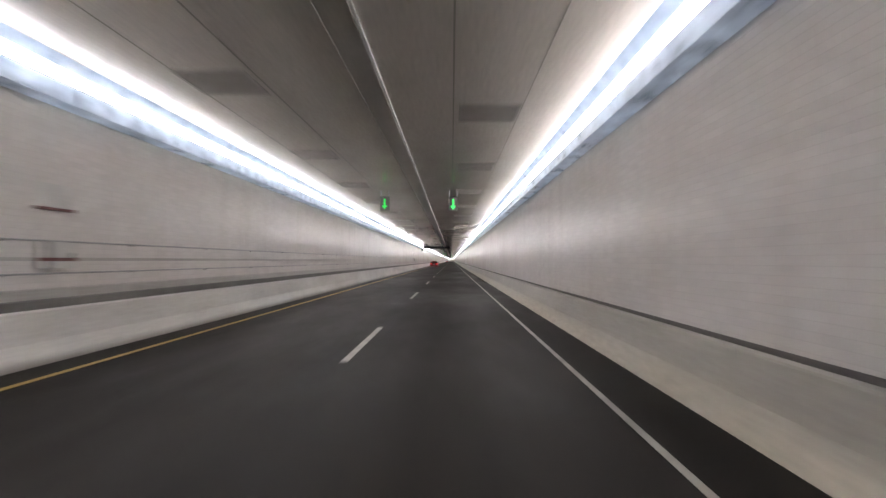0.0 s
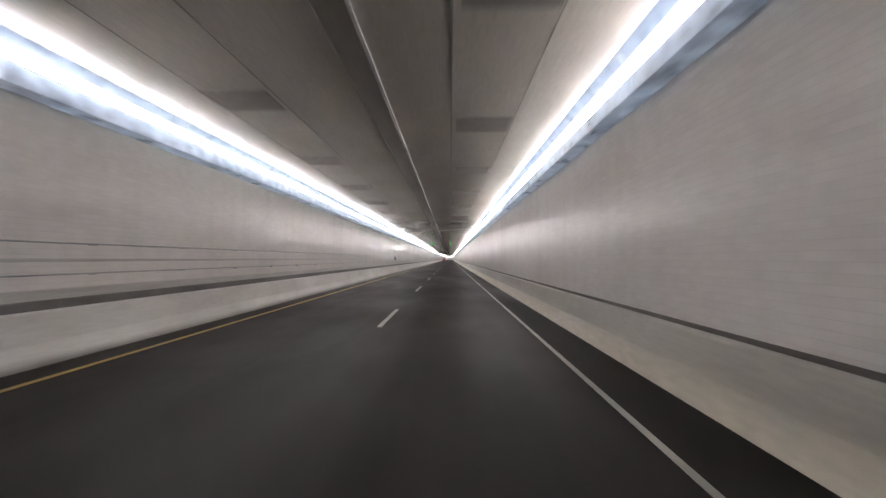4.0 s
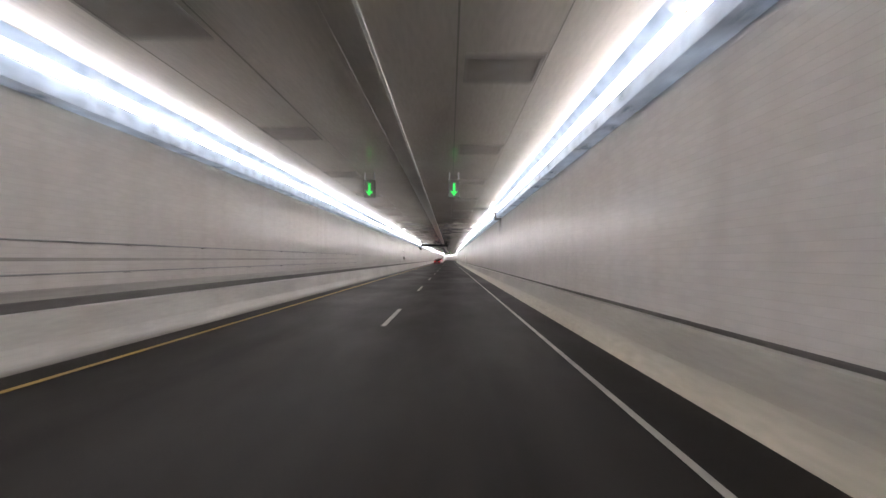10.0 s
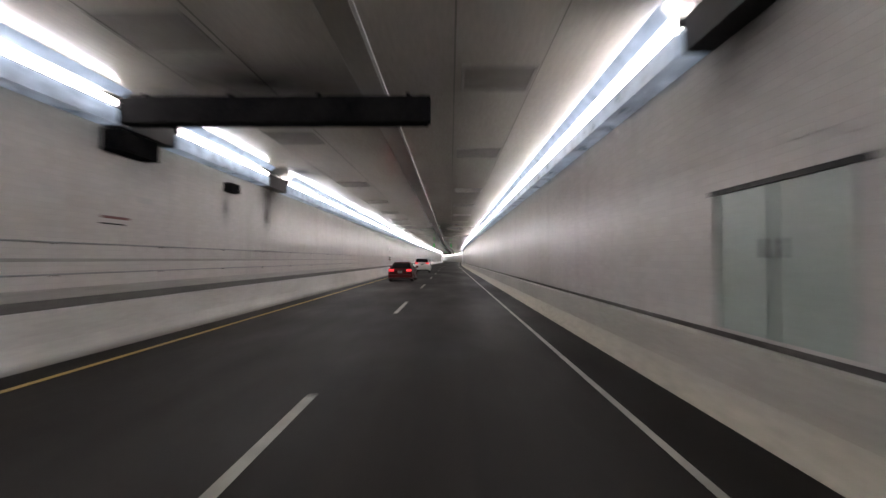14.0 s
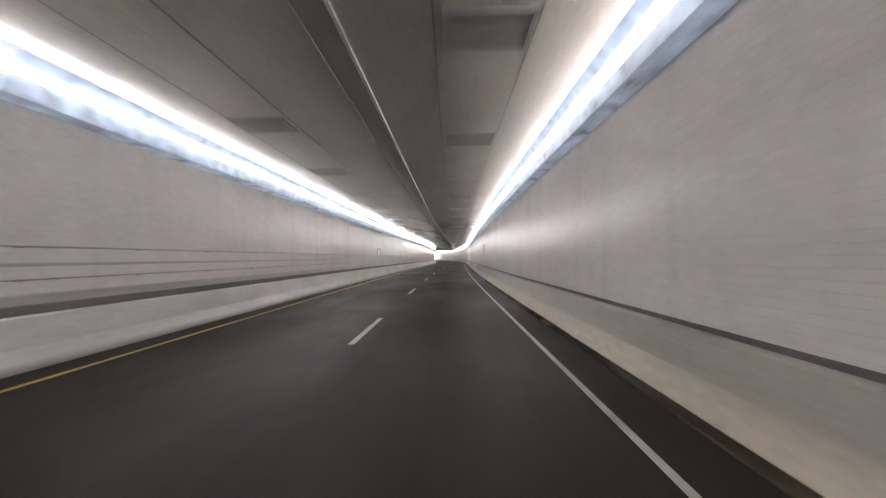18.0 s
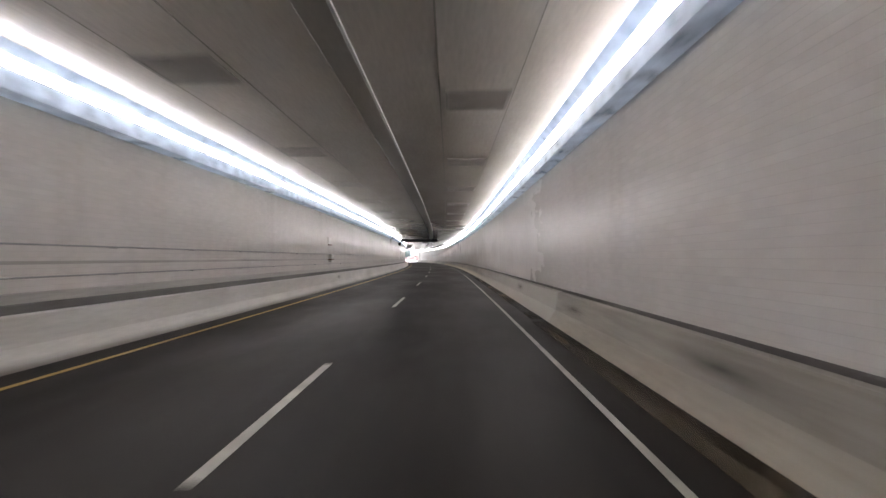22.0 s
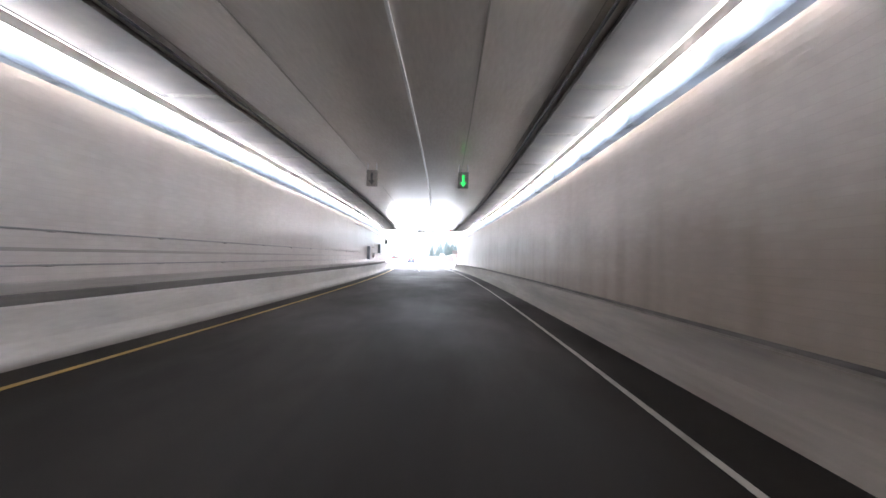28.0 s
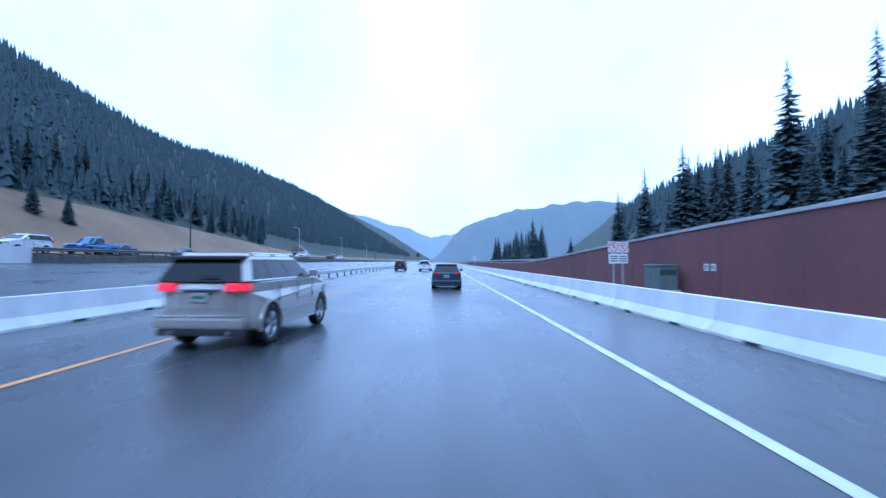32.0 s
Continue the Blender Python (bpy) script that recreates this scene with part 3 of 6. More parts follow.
THIN_FROM = 632.0
for side, X, gaps in ((1, XR_WALL - 0.16, GAPS_R), (-1, XL_WALL + 0.16, GAPS_L)):
    proto = {True: None, False: None}
    edges = [T0] + [e for g in gaps for e in (g - 1.0, g + 1.0)] + [PORTAL - 2.2]
    for a, b in zip(edges[::2], edges[1::2]):
        n = max(1, round((b - a) / 6.0))
        step = (b - a) / n
        for i in range(n):
            s = a + step * (i + 0.5)
            thin = s > THIN_FROM
            if proto[thin] is None:
                proto[thin] = lamp_proto(side, thin)
                proto[thin].matrix_world = pose_at(s, X, 4.47)
                proto[thin].scale = (1, step / 6.0, 1)
            else:
                ob = copy_thing(proto[thin], pose_at(s, X, 4.47))
                ob.scale = (1, step / 6.0, 1)
                if s > 715:   # follow the swing of the mouth
                    p, q = place(s - step / 2, X, 4.47), place(s + step / 2, X, 4.47)
                    m = (q - p).to_track_quat("Y", "Z").to_matrix().to_4x4()
                    m.translation = (p + q) / 2
                    ob.matrix_world = m @ Matrix.Diagonal((1, (q - p).length / 6.0, 1, 1))
    for g in gaps:
        dark_link(side, X, g, 2.0)
    # the bare channel from the last tube to the portal
    dark = sweep("empty_light_channel", [(X - 0.08, 4.46), (X + 0.08, 4.46), (X + 0.08, 4.56), (X - 0.08, 4.56)], PORTAL - 2.1, PORTAL - 0.1, DARK)
    tagged(dark, "dark empty light channel beside the portal", "light channel", "light channels")

# ---- ceiling vents ----
def vent_proto():
    root = empty("ceiling_vent")
    part("plate", box_bm((-0.60, -0.52, -0.012), (0.60, 0.52, -0.002)), VENT_PLATE, root, "sooty dark opening plate")
    for i, (lo, hi) in enumerate((((-0.66, -0.58, -0.03), (0.66, -0.52, 0)), ((-0.66, 0.52, -0.03), (0.66, 0.58, 0)), ((-0.66, -0.52, -0.03), (-0.60, 0.52, 0)), ((0.60, -0.52, -0.03), (0.66, 0.52, 0)))):
        part("frame", box_bm(lo, hi, 0.004), VENT_RIM, root)
    for k in range(4):
        y = -0.39 + 0.26 * k
        part("slat", box_bm((-0.60, y - 0.02, -0.026), (0.60, y + 0.02, -0.012)), VENT_RIM, root)
    return tagged(root, "sooty dark ventilation grille in the ceiling", "ceiling vent", "ceiling vents")


VENT_RIM = two_scale("vent_rim", (0.25, 0.23, 0.205), (0.33, 0.305, 0.275), 2, 0.7, fine=20)
_vp = None
for X, s, s_end, pitch in ((0.80, -19.4, 362, 5.95), (-4.32, -21.2, 362, 5.95), (0.80, 369.15, 640, 6.25), (-4.32, 367.4, 640, 6.25)):
    while s < s_end:
        m = pose_at(s, X, CEIL_Z - 0.001)
        if _vp is None:
            _vp = vent_proto()
            _vp.matrix_world = m
        else:
            copy_thing(_vp, m)
        s += pitch

SOOT_BLACK = two_scale("sooty_black_metal", (0.006, 0.006, 0.007), (0.018, 0.017, 0.017), 1.5, 0.95, fine=12, spec=0.03, gloss=0.02)
# ---- lane signals ----
GREEN = glowing("green_signal_light", (0.01, 1.0, 0.14), 0.036)


def signal(s, X, lit=True):
    root = empty("lane_signal", pose_at(s, X, 4.28 if s < 600 else 4.365))
    part("case", box_bm((-0.22, -0.05, -0.30), (0.22, 0.14, 0.36), 0.03), VENT_DARK, root)
    part("visor", box_bm((-0.23, -0.10, 0.34), (0.23, -0.05, 0.365), 0.006), VENT_DARK, root)
    for x in (-0.18, 0.18):
        bm = bmesh.new()
        add_tube(bm, (x, 0.05, 0.35), (x, 0.05, 0.69), 0.022, 8)
        part("hanger", bm, PIPE, root)
    bm = bmesh.new()
    y = -0.056
    pts = [(0, -0.25), (0.14, -0.06), (0.048, -0.06), (0.048, 0.25), (-0.048, 0.25), (-0.048, -0.06), (-0.14, -0.06)]
    f = bm.faces.new([bm.verts.new((x, y, z)) for x, z in pts])
    r = bmesh.ops.extrude_face_region(bm, geom=[f])
    bmesh.ops.translate(bm, vec=(0, -0.012, 0), verts=[v for v in r["geom"] if isinstance(v, bmesh.types.BMVert)])
    bmesh.ops.recalc_face_normals(bm, faces=bm.faces)
    part("arrow", bm, GREEN if lit else DARK, root, "green glowing downward arrow" if lit else "unlit arrow")
    return tagged(root, "black lane signal with a green downward arrow" if lit else "black lane signal, unlit, under the ceiling", "lane signal", "lane signals")


for s in (22.0, 188.0, 270.0, 436.5, 522.5, 682.0):
    for X in (-3.2, 0.06):
        signal(s, X, s < 600 or X > -1).scale = (1.0 if s < 600 else 0.85,) * 3

# ---- dark boards across the ceiling over one lane ----
PLATE_RED = plain("dark_red_plate", (0.16, 0.05, 0.045), 0.5)
PLATE_GREY = plain("grey_plate", (0.5, 0.49, 0.48), 0.5)


def patch_material(name, colour, strength):
    """A colour that thins out raggedly from the middle of its patch."""
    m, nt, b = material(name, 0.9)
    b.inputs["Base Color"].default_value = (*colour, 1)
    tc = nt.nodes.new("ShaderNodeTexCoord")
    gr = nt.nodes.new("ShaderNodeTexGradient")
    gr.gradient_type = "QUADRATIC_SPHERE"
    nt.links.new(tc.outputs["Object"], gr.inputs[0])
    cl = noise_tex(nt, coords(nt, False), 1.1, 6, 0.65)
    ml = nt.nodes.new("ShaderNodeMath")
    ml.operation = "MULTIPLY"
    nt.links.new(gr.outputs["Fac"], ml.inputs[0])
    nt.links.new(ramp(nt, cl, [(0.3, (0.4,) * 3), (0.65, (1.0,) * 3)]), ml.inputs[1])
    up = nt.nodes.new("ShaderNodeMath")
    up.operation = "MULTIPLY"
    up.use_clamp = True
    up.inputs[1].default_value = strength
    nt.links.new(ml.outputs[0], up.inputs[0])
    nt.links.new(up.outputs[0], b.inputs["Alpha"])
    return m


PATCH_BLACK = patch_material("ragged_patch", (0.012, 0.011, 0.010), 1.0)
SEEP = patch_material("brown_seepage", (0.085, 0.074, 0.062), 0.75)


def stain(m, a, c, mat=PATCH_BLACK, label="soft black patch round a gap in the lights"):
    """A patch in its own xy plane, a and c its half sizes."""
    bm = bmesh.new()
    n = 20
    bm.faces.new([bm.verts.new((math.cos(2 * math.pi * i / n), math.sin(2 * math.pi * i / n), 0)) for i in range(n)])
    ob = mesh_object("ragged_patch", bm, mat)
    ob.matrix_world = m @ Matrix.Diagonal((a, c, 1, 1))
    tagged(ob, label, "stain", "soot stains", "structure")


# black patches on wall and ceiling at each break of the line
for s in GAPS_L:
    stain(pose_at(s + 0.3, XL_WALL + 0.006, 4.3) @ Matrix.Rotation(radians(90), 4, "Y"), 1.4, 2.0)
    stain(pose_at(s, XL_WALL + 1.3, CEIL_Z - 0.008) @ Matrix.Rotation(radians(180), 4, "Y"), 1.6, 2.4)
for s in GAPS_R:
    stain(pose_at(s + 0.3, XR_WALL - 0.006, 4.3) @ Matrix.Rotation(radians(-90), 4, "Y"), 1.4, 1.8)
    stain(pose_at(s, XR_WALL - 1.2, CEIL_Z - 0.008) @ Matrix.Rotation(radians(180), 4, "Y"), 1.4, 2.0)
for k, (s, z, tall, wide) in enumerate(((605.2, 3.3, 1.3, 1.7), (610.6, 3.1, 1.5, 0.9), (616.6, 2.9, 1.3, 0.8), (619.4, 2.7, 1.7, 0.9), (623.0, 2.9, 1.4, 0.8), (627.5, 2.5, 1.6, 1.2))):
    stain(pose_at(s, XR_WALL - 0.005 - 0.0006 * (k % 3), z) @ Matrix.Rotation(radians(-90), 4, "Y"), tall, wide, SEEP, "brown seepage stain running down the tiled wall")


for k, (s, z, tall, wide) in enumerate(((601.7, 2.5, 1.5, 0.75), (361.2, 3.2, 0.9, 0.5), (364.4, 3.2, 1.0, 0.6), (106.4, 3.0, 1.0, 0.4), (110.4, 3.2, 0.9, 0.5), (604.8, 3.0, 1.2, 0.6), (614.5, 2.6, 1.3, 0.5))):
    stain(pose_at(s, XL_WALL + 0.008 + 0.0006 * (k % 3), z) @ Matrix.Rotation(radians(90), 4, "Y"), tall, wide, SEEP, "brown seepage stain running down the tiled wall")
# tyre scuffs on the barriers' upper faces
for s in (18.0, 57.5, 63.0, 96.0, 143.0, 171.0, 215.5, 262.0, 305.0, 372.0, 425.0, 488.0, 556.0, 617.0):
    stain(pose_at(s, -6.392, 0.56) @ Matrix.Rotation(radians(83), 4, "Y"), 0.16, 0.75, SEEP, "grey tyre scuff on the concrete barrier")
for s, z, wide in ((86.0, 0.50, 0.7), (235.4, 0.50, 0.8), (317.0, 0.55, 0.6), (492.0, 0.52, 1.2), (533.0, 0.50, 1.6), (538.5, 0.48, 1.4), (546.0, 0.52, 1.1)):
    stain(pose_at(s, 2.885, z) @ Matrix.Rotation(radians(-81), 4, "Y"), 0.2, wide, SEEP, "dark smudge on the concrete barrier")


def part_top(name, bm, mat, m):
    ob = mesh_object(name, bm, mat)
    ob.matrix_world = m
    return ob


for s in (107.5, 356.2, 605.6):
    root = empty("overhead_board", pose_at(s, -3.6, 4.6))
    part("case", box_bm((-3.05, -0.16, -0.24), (3.15, 0.16, 0.26), 0.02), SOOT_BLACK, root)
    for x in (-2.6, -0.9, 0.9, 2.7):
        part("bracket", box_bm((x - 0.04, -0.05, 0.26), (x + 0.04, 0.05, 0.346)), SOOT_BLACK, root)
    part("lower_rail", box_bm((-3.0, -0.18, -0.275), (3.1, 0.18, -0.242), 0.006), SOOT_BLACK, root)
    tagged(root, "long dark board hung under the ceiling across one lane", "overhead board", "overhead boards")
    b2 = empty("wall_box", pose_at(s + 0.5, XL_WALL + 0.16, 4.12))
    part("body", box_bm((-0.155, -0.65, -0.32), (0.2, 0.65, 0.12), 0.02), SOOT_BLACK, b2)
    part("lid", box_bm((0.202, -0.6, -0.28), (0.22, 0.6, 0.09), 0.006), SOOT_BLACK, b2)
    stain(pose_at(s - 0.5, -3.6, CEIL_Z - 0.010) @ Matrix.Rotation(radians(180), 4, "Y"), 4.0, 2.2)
    for z, h, ln, mt, dy in ((2.45, 0.055, 0.8, PLATE_RED, 0.3), (2.33, 0.03, 0.7, SOOT_BLACK, 0.2), (2.88, 0.13, 0.5, PLATE_GREY, 1.2)):
        tagged(part_top("wall_label", box_bm((0.002, -ln / 2, 0), (0.014, ln / 2, h), 0.003), mt, pose_at(s + dy, XL_WALL, z)), "small plain plate fixed to the tiled wall", "plate", "wall labels")
    tagged(b2, "dark steel box on the tiles under the light line", "wall box", "wall boxes")

root = empty("wall_box", pose_at(361.3, XL_WALL + 0.12, 3.83))
part("body", box_bm((-0.115, -0.3, -0.14), (0.14, 0.3, 0.14), 0.02), SOOT_BLACK, root)
part("lid", box_bm((0.142, -0.27, -0.11), (0.155, 0.27, 0.11), 0.004), SOOT_BLACK, root)
tagged(root, "small dark steel box on the tiles under the light line", "wall box", "wall boxes")

# ---- emergency stations on the wall, every 78.3 m ----
RED_PAINT = two_scale("dark_red_paint", (0.11, 0.035, 0.03), (0.17, 0.055, 0.048), 3, 0.5, fine=30)
PALE = two_scale("pale_enamel", (0.46, 0.45, 0.43), (0.58, 0.57, 0.55), 2, 0.4, fine=30)
GREEN_DOOR = two_scale("pale_green_enamel", (0.36, 0.42, 0.38), (0.46, 0.52, 0.48), 1.0, 0.35, fine=20)


def station(s):
    root = empty("emergency_station", pose_at(s, XL_WALL, 0))
    part("sign_plate", box_bm((0.003, -0.32, 2.52), (0.03, 0.32, 2.92), 0.004), PALE, root)
    part("red_shelf", box_bm((0.003, -0.36, 2.45), (0.10, 0.36, 2.50), 0.006), RED_PAINT, root)
    cab = part("cabinet", box_bm((0.003, -0.26, 1.44), (0.20, 0.26, 1.90), 0.012), PALE, root)
    part("cabinet_door", box_bm((0.202, -0.23, 1.47), (0.216, 0.23, 1.87), 0.004), PALE, cab)
    part("handle", box_bm((0.217, 0.14, 1.62), (0.235, 0.17, 1.72), 0.004), DARK, cab)
    part("red_band", box_bm((0.003, -0.28, 1.57), (0.222, 0.28, 1.63), 0.004), RED_PAINT, root)
    return tagged(root, "pale emergency cabinet with a dark red band on the tiles", "emergency station", "emergency stations")


for k in range(10):
    if k != 6:
        station(8.0 + 78.3 * k)


def wall_door(s, side, width, top, sill=0.8):
    X = XR_WALL if side > 0 else XL_WALL
    root = empty("service_door", pose_at(s, X, 0))
    k = -side
    x0, x1 = sorted((0.003 * k, 0.035 * k))
    x2, x3 = sorted((0.036 * k, 0.05 * k))
    part("leaf", box_bm((x0, -width / 2, sill), (x1, width / 2, top), 0.006), GREEN_DOOR, root)
    a, c = sorted((0.003 * k, 0.07 * k))
    part("lintel", box_bm((a, -width / 2 - 0.12, top + 0.001), (c, width / 2 + 0.12, top + 0.06), 0.006), DARK, root, "dark lintel")
    for y in (-width / 2 - 0.06, width / 2 + 0.002):
        part("jamb", box_bm((a, y, sill), (c, y + 0.058, top), 0.004), PALE, root)
    part("seam", box_bm((x2 - 0.002, -0.01, sill), (x3 - 0.012 if k > 0 else x3, 0.01, top)), DARK, root)
    for y in (-0.16, 0.12):
        part("handle", box_bm((x2, y, 1.65), (x3, y + 0.04, 1.85), 0.004), DARK, root)
    return tagged(root, "pale green steel service door in the tiled wall", "door", "service doors")


wall_door(351.8, 1, 2.0, 2.42)
wall_door(483.0, 1, 1.9, 2.8)
wall_door(482.6, -1, 1.6, 2.5, 1.7)
wall_door(612.0, -1, 1.7, 2.9, 1.5)
wall_door(106.0, 1, 1.9, 2.42)
for s, h0, h1, wd in ((708.0, 1.3, 2.5, 0.5), (719.0, 1.95, 2.95, 0.75), (735.5, 3.4, 4.1, 0.6)):
    root = empty("control_cabinet", pose_at(s, XL_WALL, 0))
    part("body", box_bm((0.003, -wd / 2, h0), (0.26, wd / 2, h1), 0.02), HOUSING, root)
    part("door", box_bm((0.262, -wd / 2 + 0.04, h0 + 0.05), (0.275, wd / 2 - 0.04, h1 - 0.05), 0.004), HOUSING, root)
    part("handle", box_bm((0.276, wd / 2 - 0.12, (h0 + h1) / 2 - 0.06), (0.29, wd / 2 - 0.09, (h0 + h1) / 2 + 0.06), 0.003), PIPE, root)
    tagged(root, "blue-grey steel control cabinet on the tiled wall", "cabinet", "control cabinets")

# ---- covered cable trays near the portal ----
TRAY = two_scale("sooty_galvanised_steel", (0.012, 0.011, 0.010), (0.13, 0.117, 0.10), 0.9, 0.7, 0.0, fine=5, vary=0.35)
rnd = random.Random(71)
for xa, xb, xp in ((1.78, 2.82, 1.62), (-5.25, -6.5, -5.08)):
    root = tagged(empty("cable_tray", Matrix.Identity(4)), "sooty covered cable tray under the ceiling near the portal", "cable tray", "cable trays")
    x0, x1 = sorted((xa, xb))
    xc, xw = (x0 + x1) / 2, (x1 - x0) / 2
    for x in (x0, x1 - 0.025):
        sweep("side_rail", [(x, CEIL_Z - 0.11), (x + 0.025, CEIL_Z - 0.11), (x + 0.025, CEIL_Z - 0.02), (x, CEIL_Z - 0.02)], 640, PORTAL - 4, TRAY, root)
    sweep("black_pipe", ring_profile(xp, CEIL_Z - 0.05, 0.026), 640, PORTAL - 4, DARK, root, smooth=True)
    s = 640.05
    while s < PORTAL - 5.0:
        ln = rnd.uniform(1.2, 2.4)
        e = min(s + ln, PORTAL - 4.1)
        dz = rnd.uniform(0, 0.012)
        sweep("cover_plate", [(x0 + 0.03, CEIL_Z - 0.10 - dz), (x1 - 0.03, CEIL_Z - 0.10 - dz), (x1 - 0.03, CEIL_Z - 0.085 - dz), (x0 + 0.03, CEIL_Z - 0.085 - dz)], s, e - rnd.uniform(0.02, 0.10), TRAY, root, step=1.5)
        for x in (-xw - 0.012, xw + 0.012):
            part("hanger_rod", box_bm((x - 0.011, -0.011, -0.11), (x + 0.011, 0.011, -0.001)), TRAY, root).matrix_local = pose_at(s, xc, CEIL_Z)
        s = e
# conduits on both walls near the portal
for X, z, s0 in ((XL_WALL + 0.03, 4.02, 700), (XR_WALL - 0.03, 4.12, 716)):
    tagged(sweep("wall_conduit", ring_profile(X, z, 0.016, 6), s0, PORTAL - 1, DARK, smooth=True), "thin dark conduit on the tiled wall by the portal", "conduit", "wall conduits")

# boxes hung at the portal's upper edge
for x0, x1 in ((-3.1, -2.72), (-2.05, -0.8), (0.28, 0.66)):
    root = empty("portal_sign_case", pose_at(PORTAL - 0.9, (x0 + x1) / 2, 4.62))
    w = (x1 - x0) / 2
    # glare round the backlit case is put into its pale colour
    part("case", box_bm((-w, -0.12, -0.16), (w, 0.12, 0.2), 0.02), PALE, root)
    for x in (-w * 0.6, w * 0.6):
        part("hanger", box_bm((x - 0.03, -0.03, 0.2), (x + 0.03, 0.03, 0.326)), PIPE, root)
    tagged(root, "grey sign case hung at the portal's upper edge", "sign case", "portal sign cases")


# ---- road markings ----
def strip(name, X, w, s0, s1, mat, z=0.003, step=5.0, shift=None):
    return sweep(name, [(X - w / 2, z), (X + w / 2, z), (X + w / 2, z + 0.004), (X - w / 2, z + 0.004)], s0, s1, mat, step=step, shift=shift)


tagged(strip("edge_line_yellow", -5.52, 0.11, T0, PORTAL, YELLOW), "solid yellow edge line, worn and dusty", "road marking", kind="structure")
DIRT = material("shoulder_dirt", 0.95)[0]
dirt_nt = DIRT.node_tree
dirt_bsdf = next(n for n in dirt_nt.nodes if n.type == "BSDF_PRINCIPLED")
dirt_bsdf.inputs["Base Color"].default_value = (0.11, 0.082, 0.052, 1)
dirt_big = noise_tex(dirt_nt, coords(dirt_nt, True, (0.22, 1.5, 1)), 1.0, 6, 0.65)
dirt_nt.links.new(ramp(dirt_nt, dirt_big, [(0.42, (0, 0, 0)), (0.62, (0.85,) * 3)]), dirt_bsdf.inputs["Alpha"])
for i, (a, b, w) in enumerate(((34, 74, 0.28), (150, 176, 0.24), (408, 470, 0.25), (480, 540, 0.45), (540.5, 625, 0.38))):
    tagged(sweep("shoulder_dirt_%d" % (i + 1), [(2.70 - w, 0.006), (2.70, 0.009), (2.70, 0.004), (2.70 - w, 0.004)], a, b, DIRT), "brown grit washed against the foot of the barrier", "dirt", kind="structure")
FADED = two_scale("worn_off_road_paint", (0.04, 0.038, 0.036), (0.11, 0.105, 0.10), 2.5, 0.6, fine=30)
for i, (a, b, mt) in enumerate(((T0, 572, WHITE_DULL), (572, 603, FADED), (603, 609, WHITE_DULL), (609, 620, FADED), (620, PORTAL, WHITE_DULL))):
    tagged(strip("edge_line_white_%d" % (i + 1), 1.82, 0.082, a, b, mt), "worn-off remains of the white edge line" if mt is FADED else "solid white edge line, slightly worn", "road marking", kind="structure")
s = 11.2 - 12.19 * 4
while s < 900:
    X = -1.70 - 0.5 * min(1, max(0, (s - 690) / 40))
    if 650 < s < 722:
        s += 12.19
        continue
    if 760 < s < 792:
        s += 12.19
        continue
    e = s - 5.4 if s > 722 else s   # the marking's rhythm shifts at the portal
    tagged(strip("lane_dash", X, 0.06 if 611 < s < 725 else 0.12, e - 3.8, e, FADED if 611 < s < 725 else WHITE_DULL if s < 611 else WHITE, step=1.6), "white lane dash on the asphalt", "road marking", "lane dashes", "structure")
    s += 12.19
WET_FILM = plain("wet_film", (0.03, 0.031, 0.033), 0.14, 0.0, 0.5)
for s in (721.6, 727.2):
    for X in (-2.75, -0.85, 0.95):
        tagged(strip("wet_streak", X, 0.16, s - 0.7, s + 0.7, WET_FILM, step=1.6), "narrow wet streak in a wheel track", "puddle", kind="structure")
# ---- outside: S metres past the portal along the line, X as in the tunnel ----
PX, PY, PA = line(PORTAL)
GRASS = two_scale("dry_grass", (0.13, 0.085, 0.042), (0.25, 0.172, 0.092), 0.06, 0.95, fine=1.6, bump=0.8, dist=0.05)
SCRUB = two_scale("dark_forest_floor", (0.022, 0.03, 0.02), (0.05, 0.06, 0.04), 0.05, 0.95, fine=1.2, bump=0.8, dist=0.1)
HEAD_CONC = two_scale("portal_concrete", (0.3, 0.3, 0.3), (0.45, 0.45, 0.45), 0.4, 0.8)
OUT_BAR = two_scale("white_barrier_concrete", (0.55, 0.55, 0.55), (0.74, 0.74, 0.73), 0.7, 0.7, uv=True, fine=12, stretch=(1.2, 0.6, 1))
STEEL = two_scale("weathered_steel", (0.09, 0.085, 0.08), (0.16, 0.15, 0.14), 2, 0.55, 0.5, fine=25)
GALV = two_scale("galvanised_steel", (0.36, 0.37, 0.38), (0.5, 0.51, 0.52), 2, 0.45, 0.7, fine=25)
RED = two_scale("red_brown_concrete", (0.115, 0.046, 0.047), (0.18, 0.075, 0.074), 0.25, 0.8, fine=7, stretch=(1, 1, 0.35))
WALL_X = 12.2


def smooth01(a, b, x):
    t = min(1.0, max(0.0, (x - a) / (b - a)))
    return t * t * (3 - 2 * t)


def wall_top(w):
    return 1.35 + 2.25 * (1 - smooth01(18, 95, w))


def grass_top(w):
    return 4.5 + 8.5 * (1 - smooth01(30, 260, w))


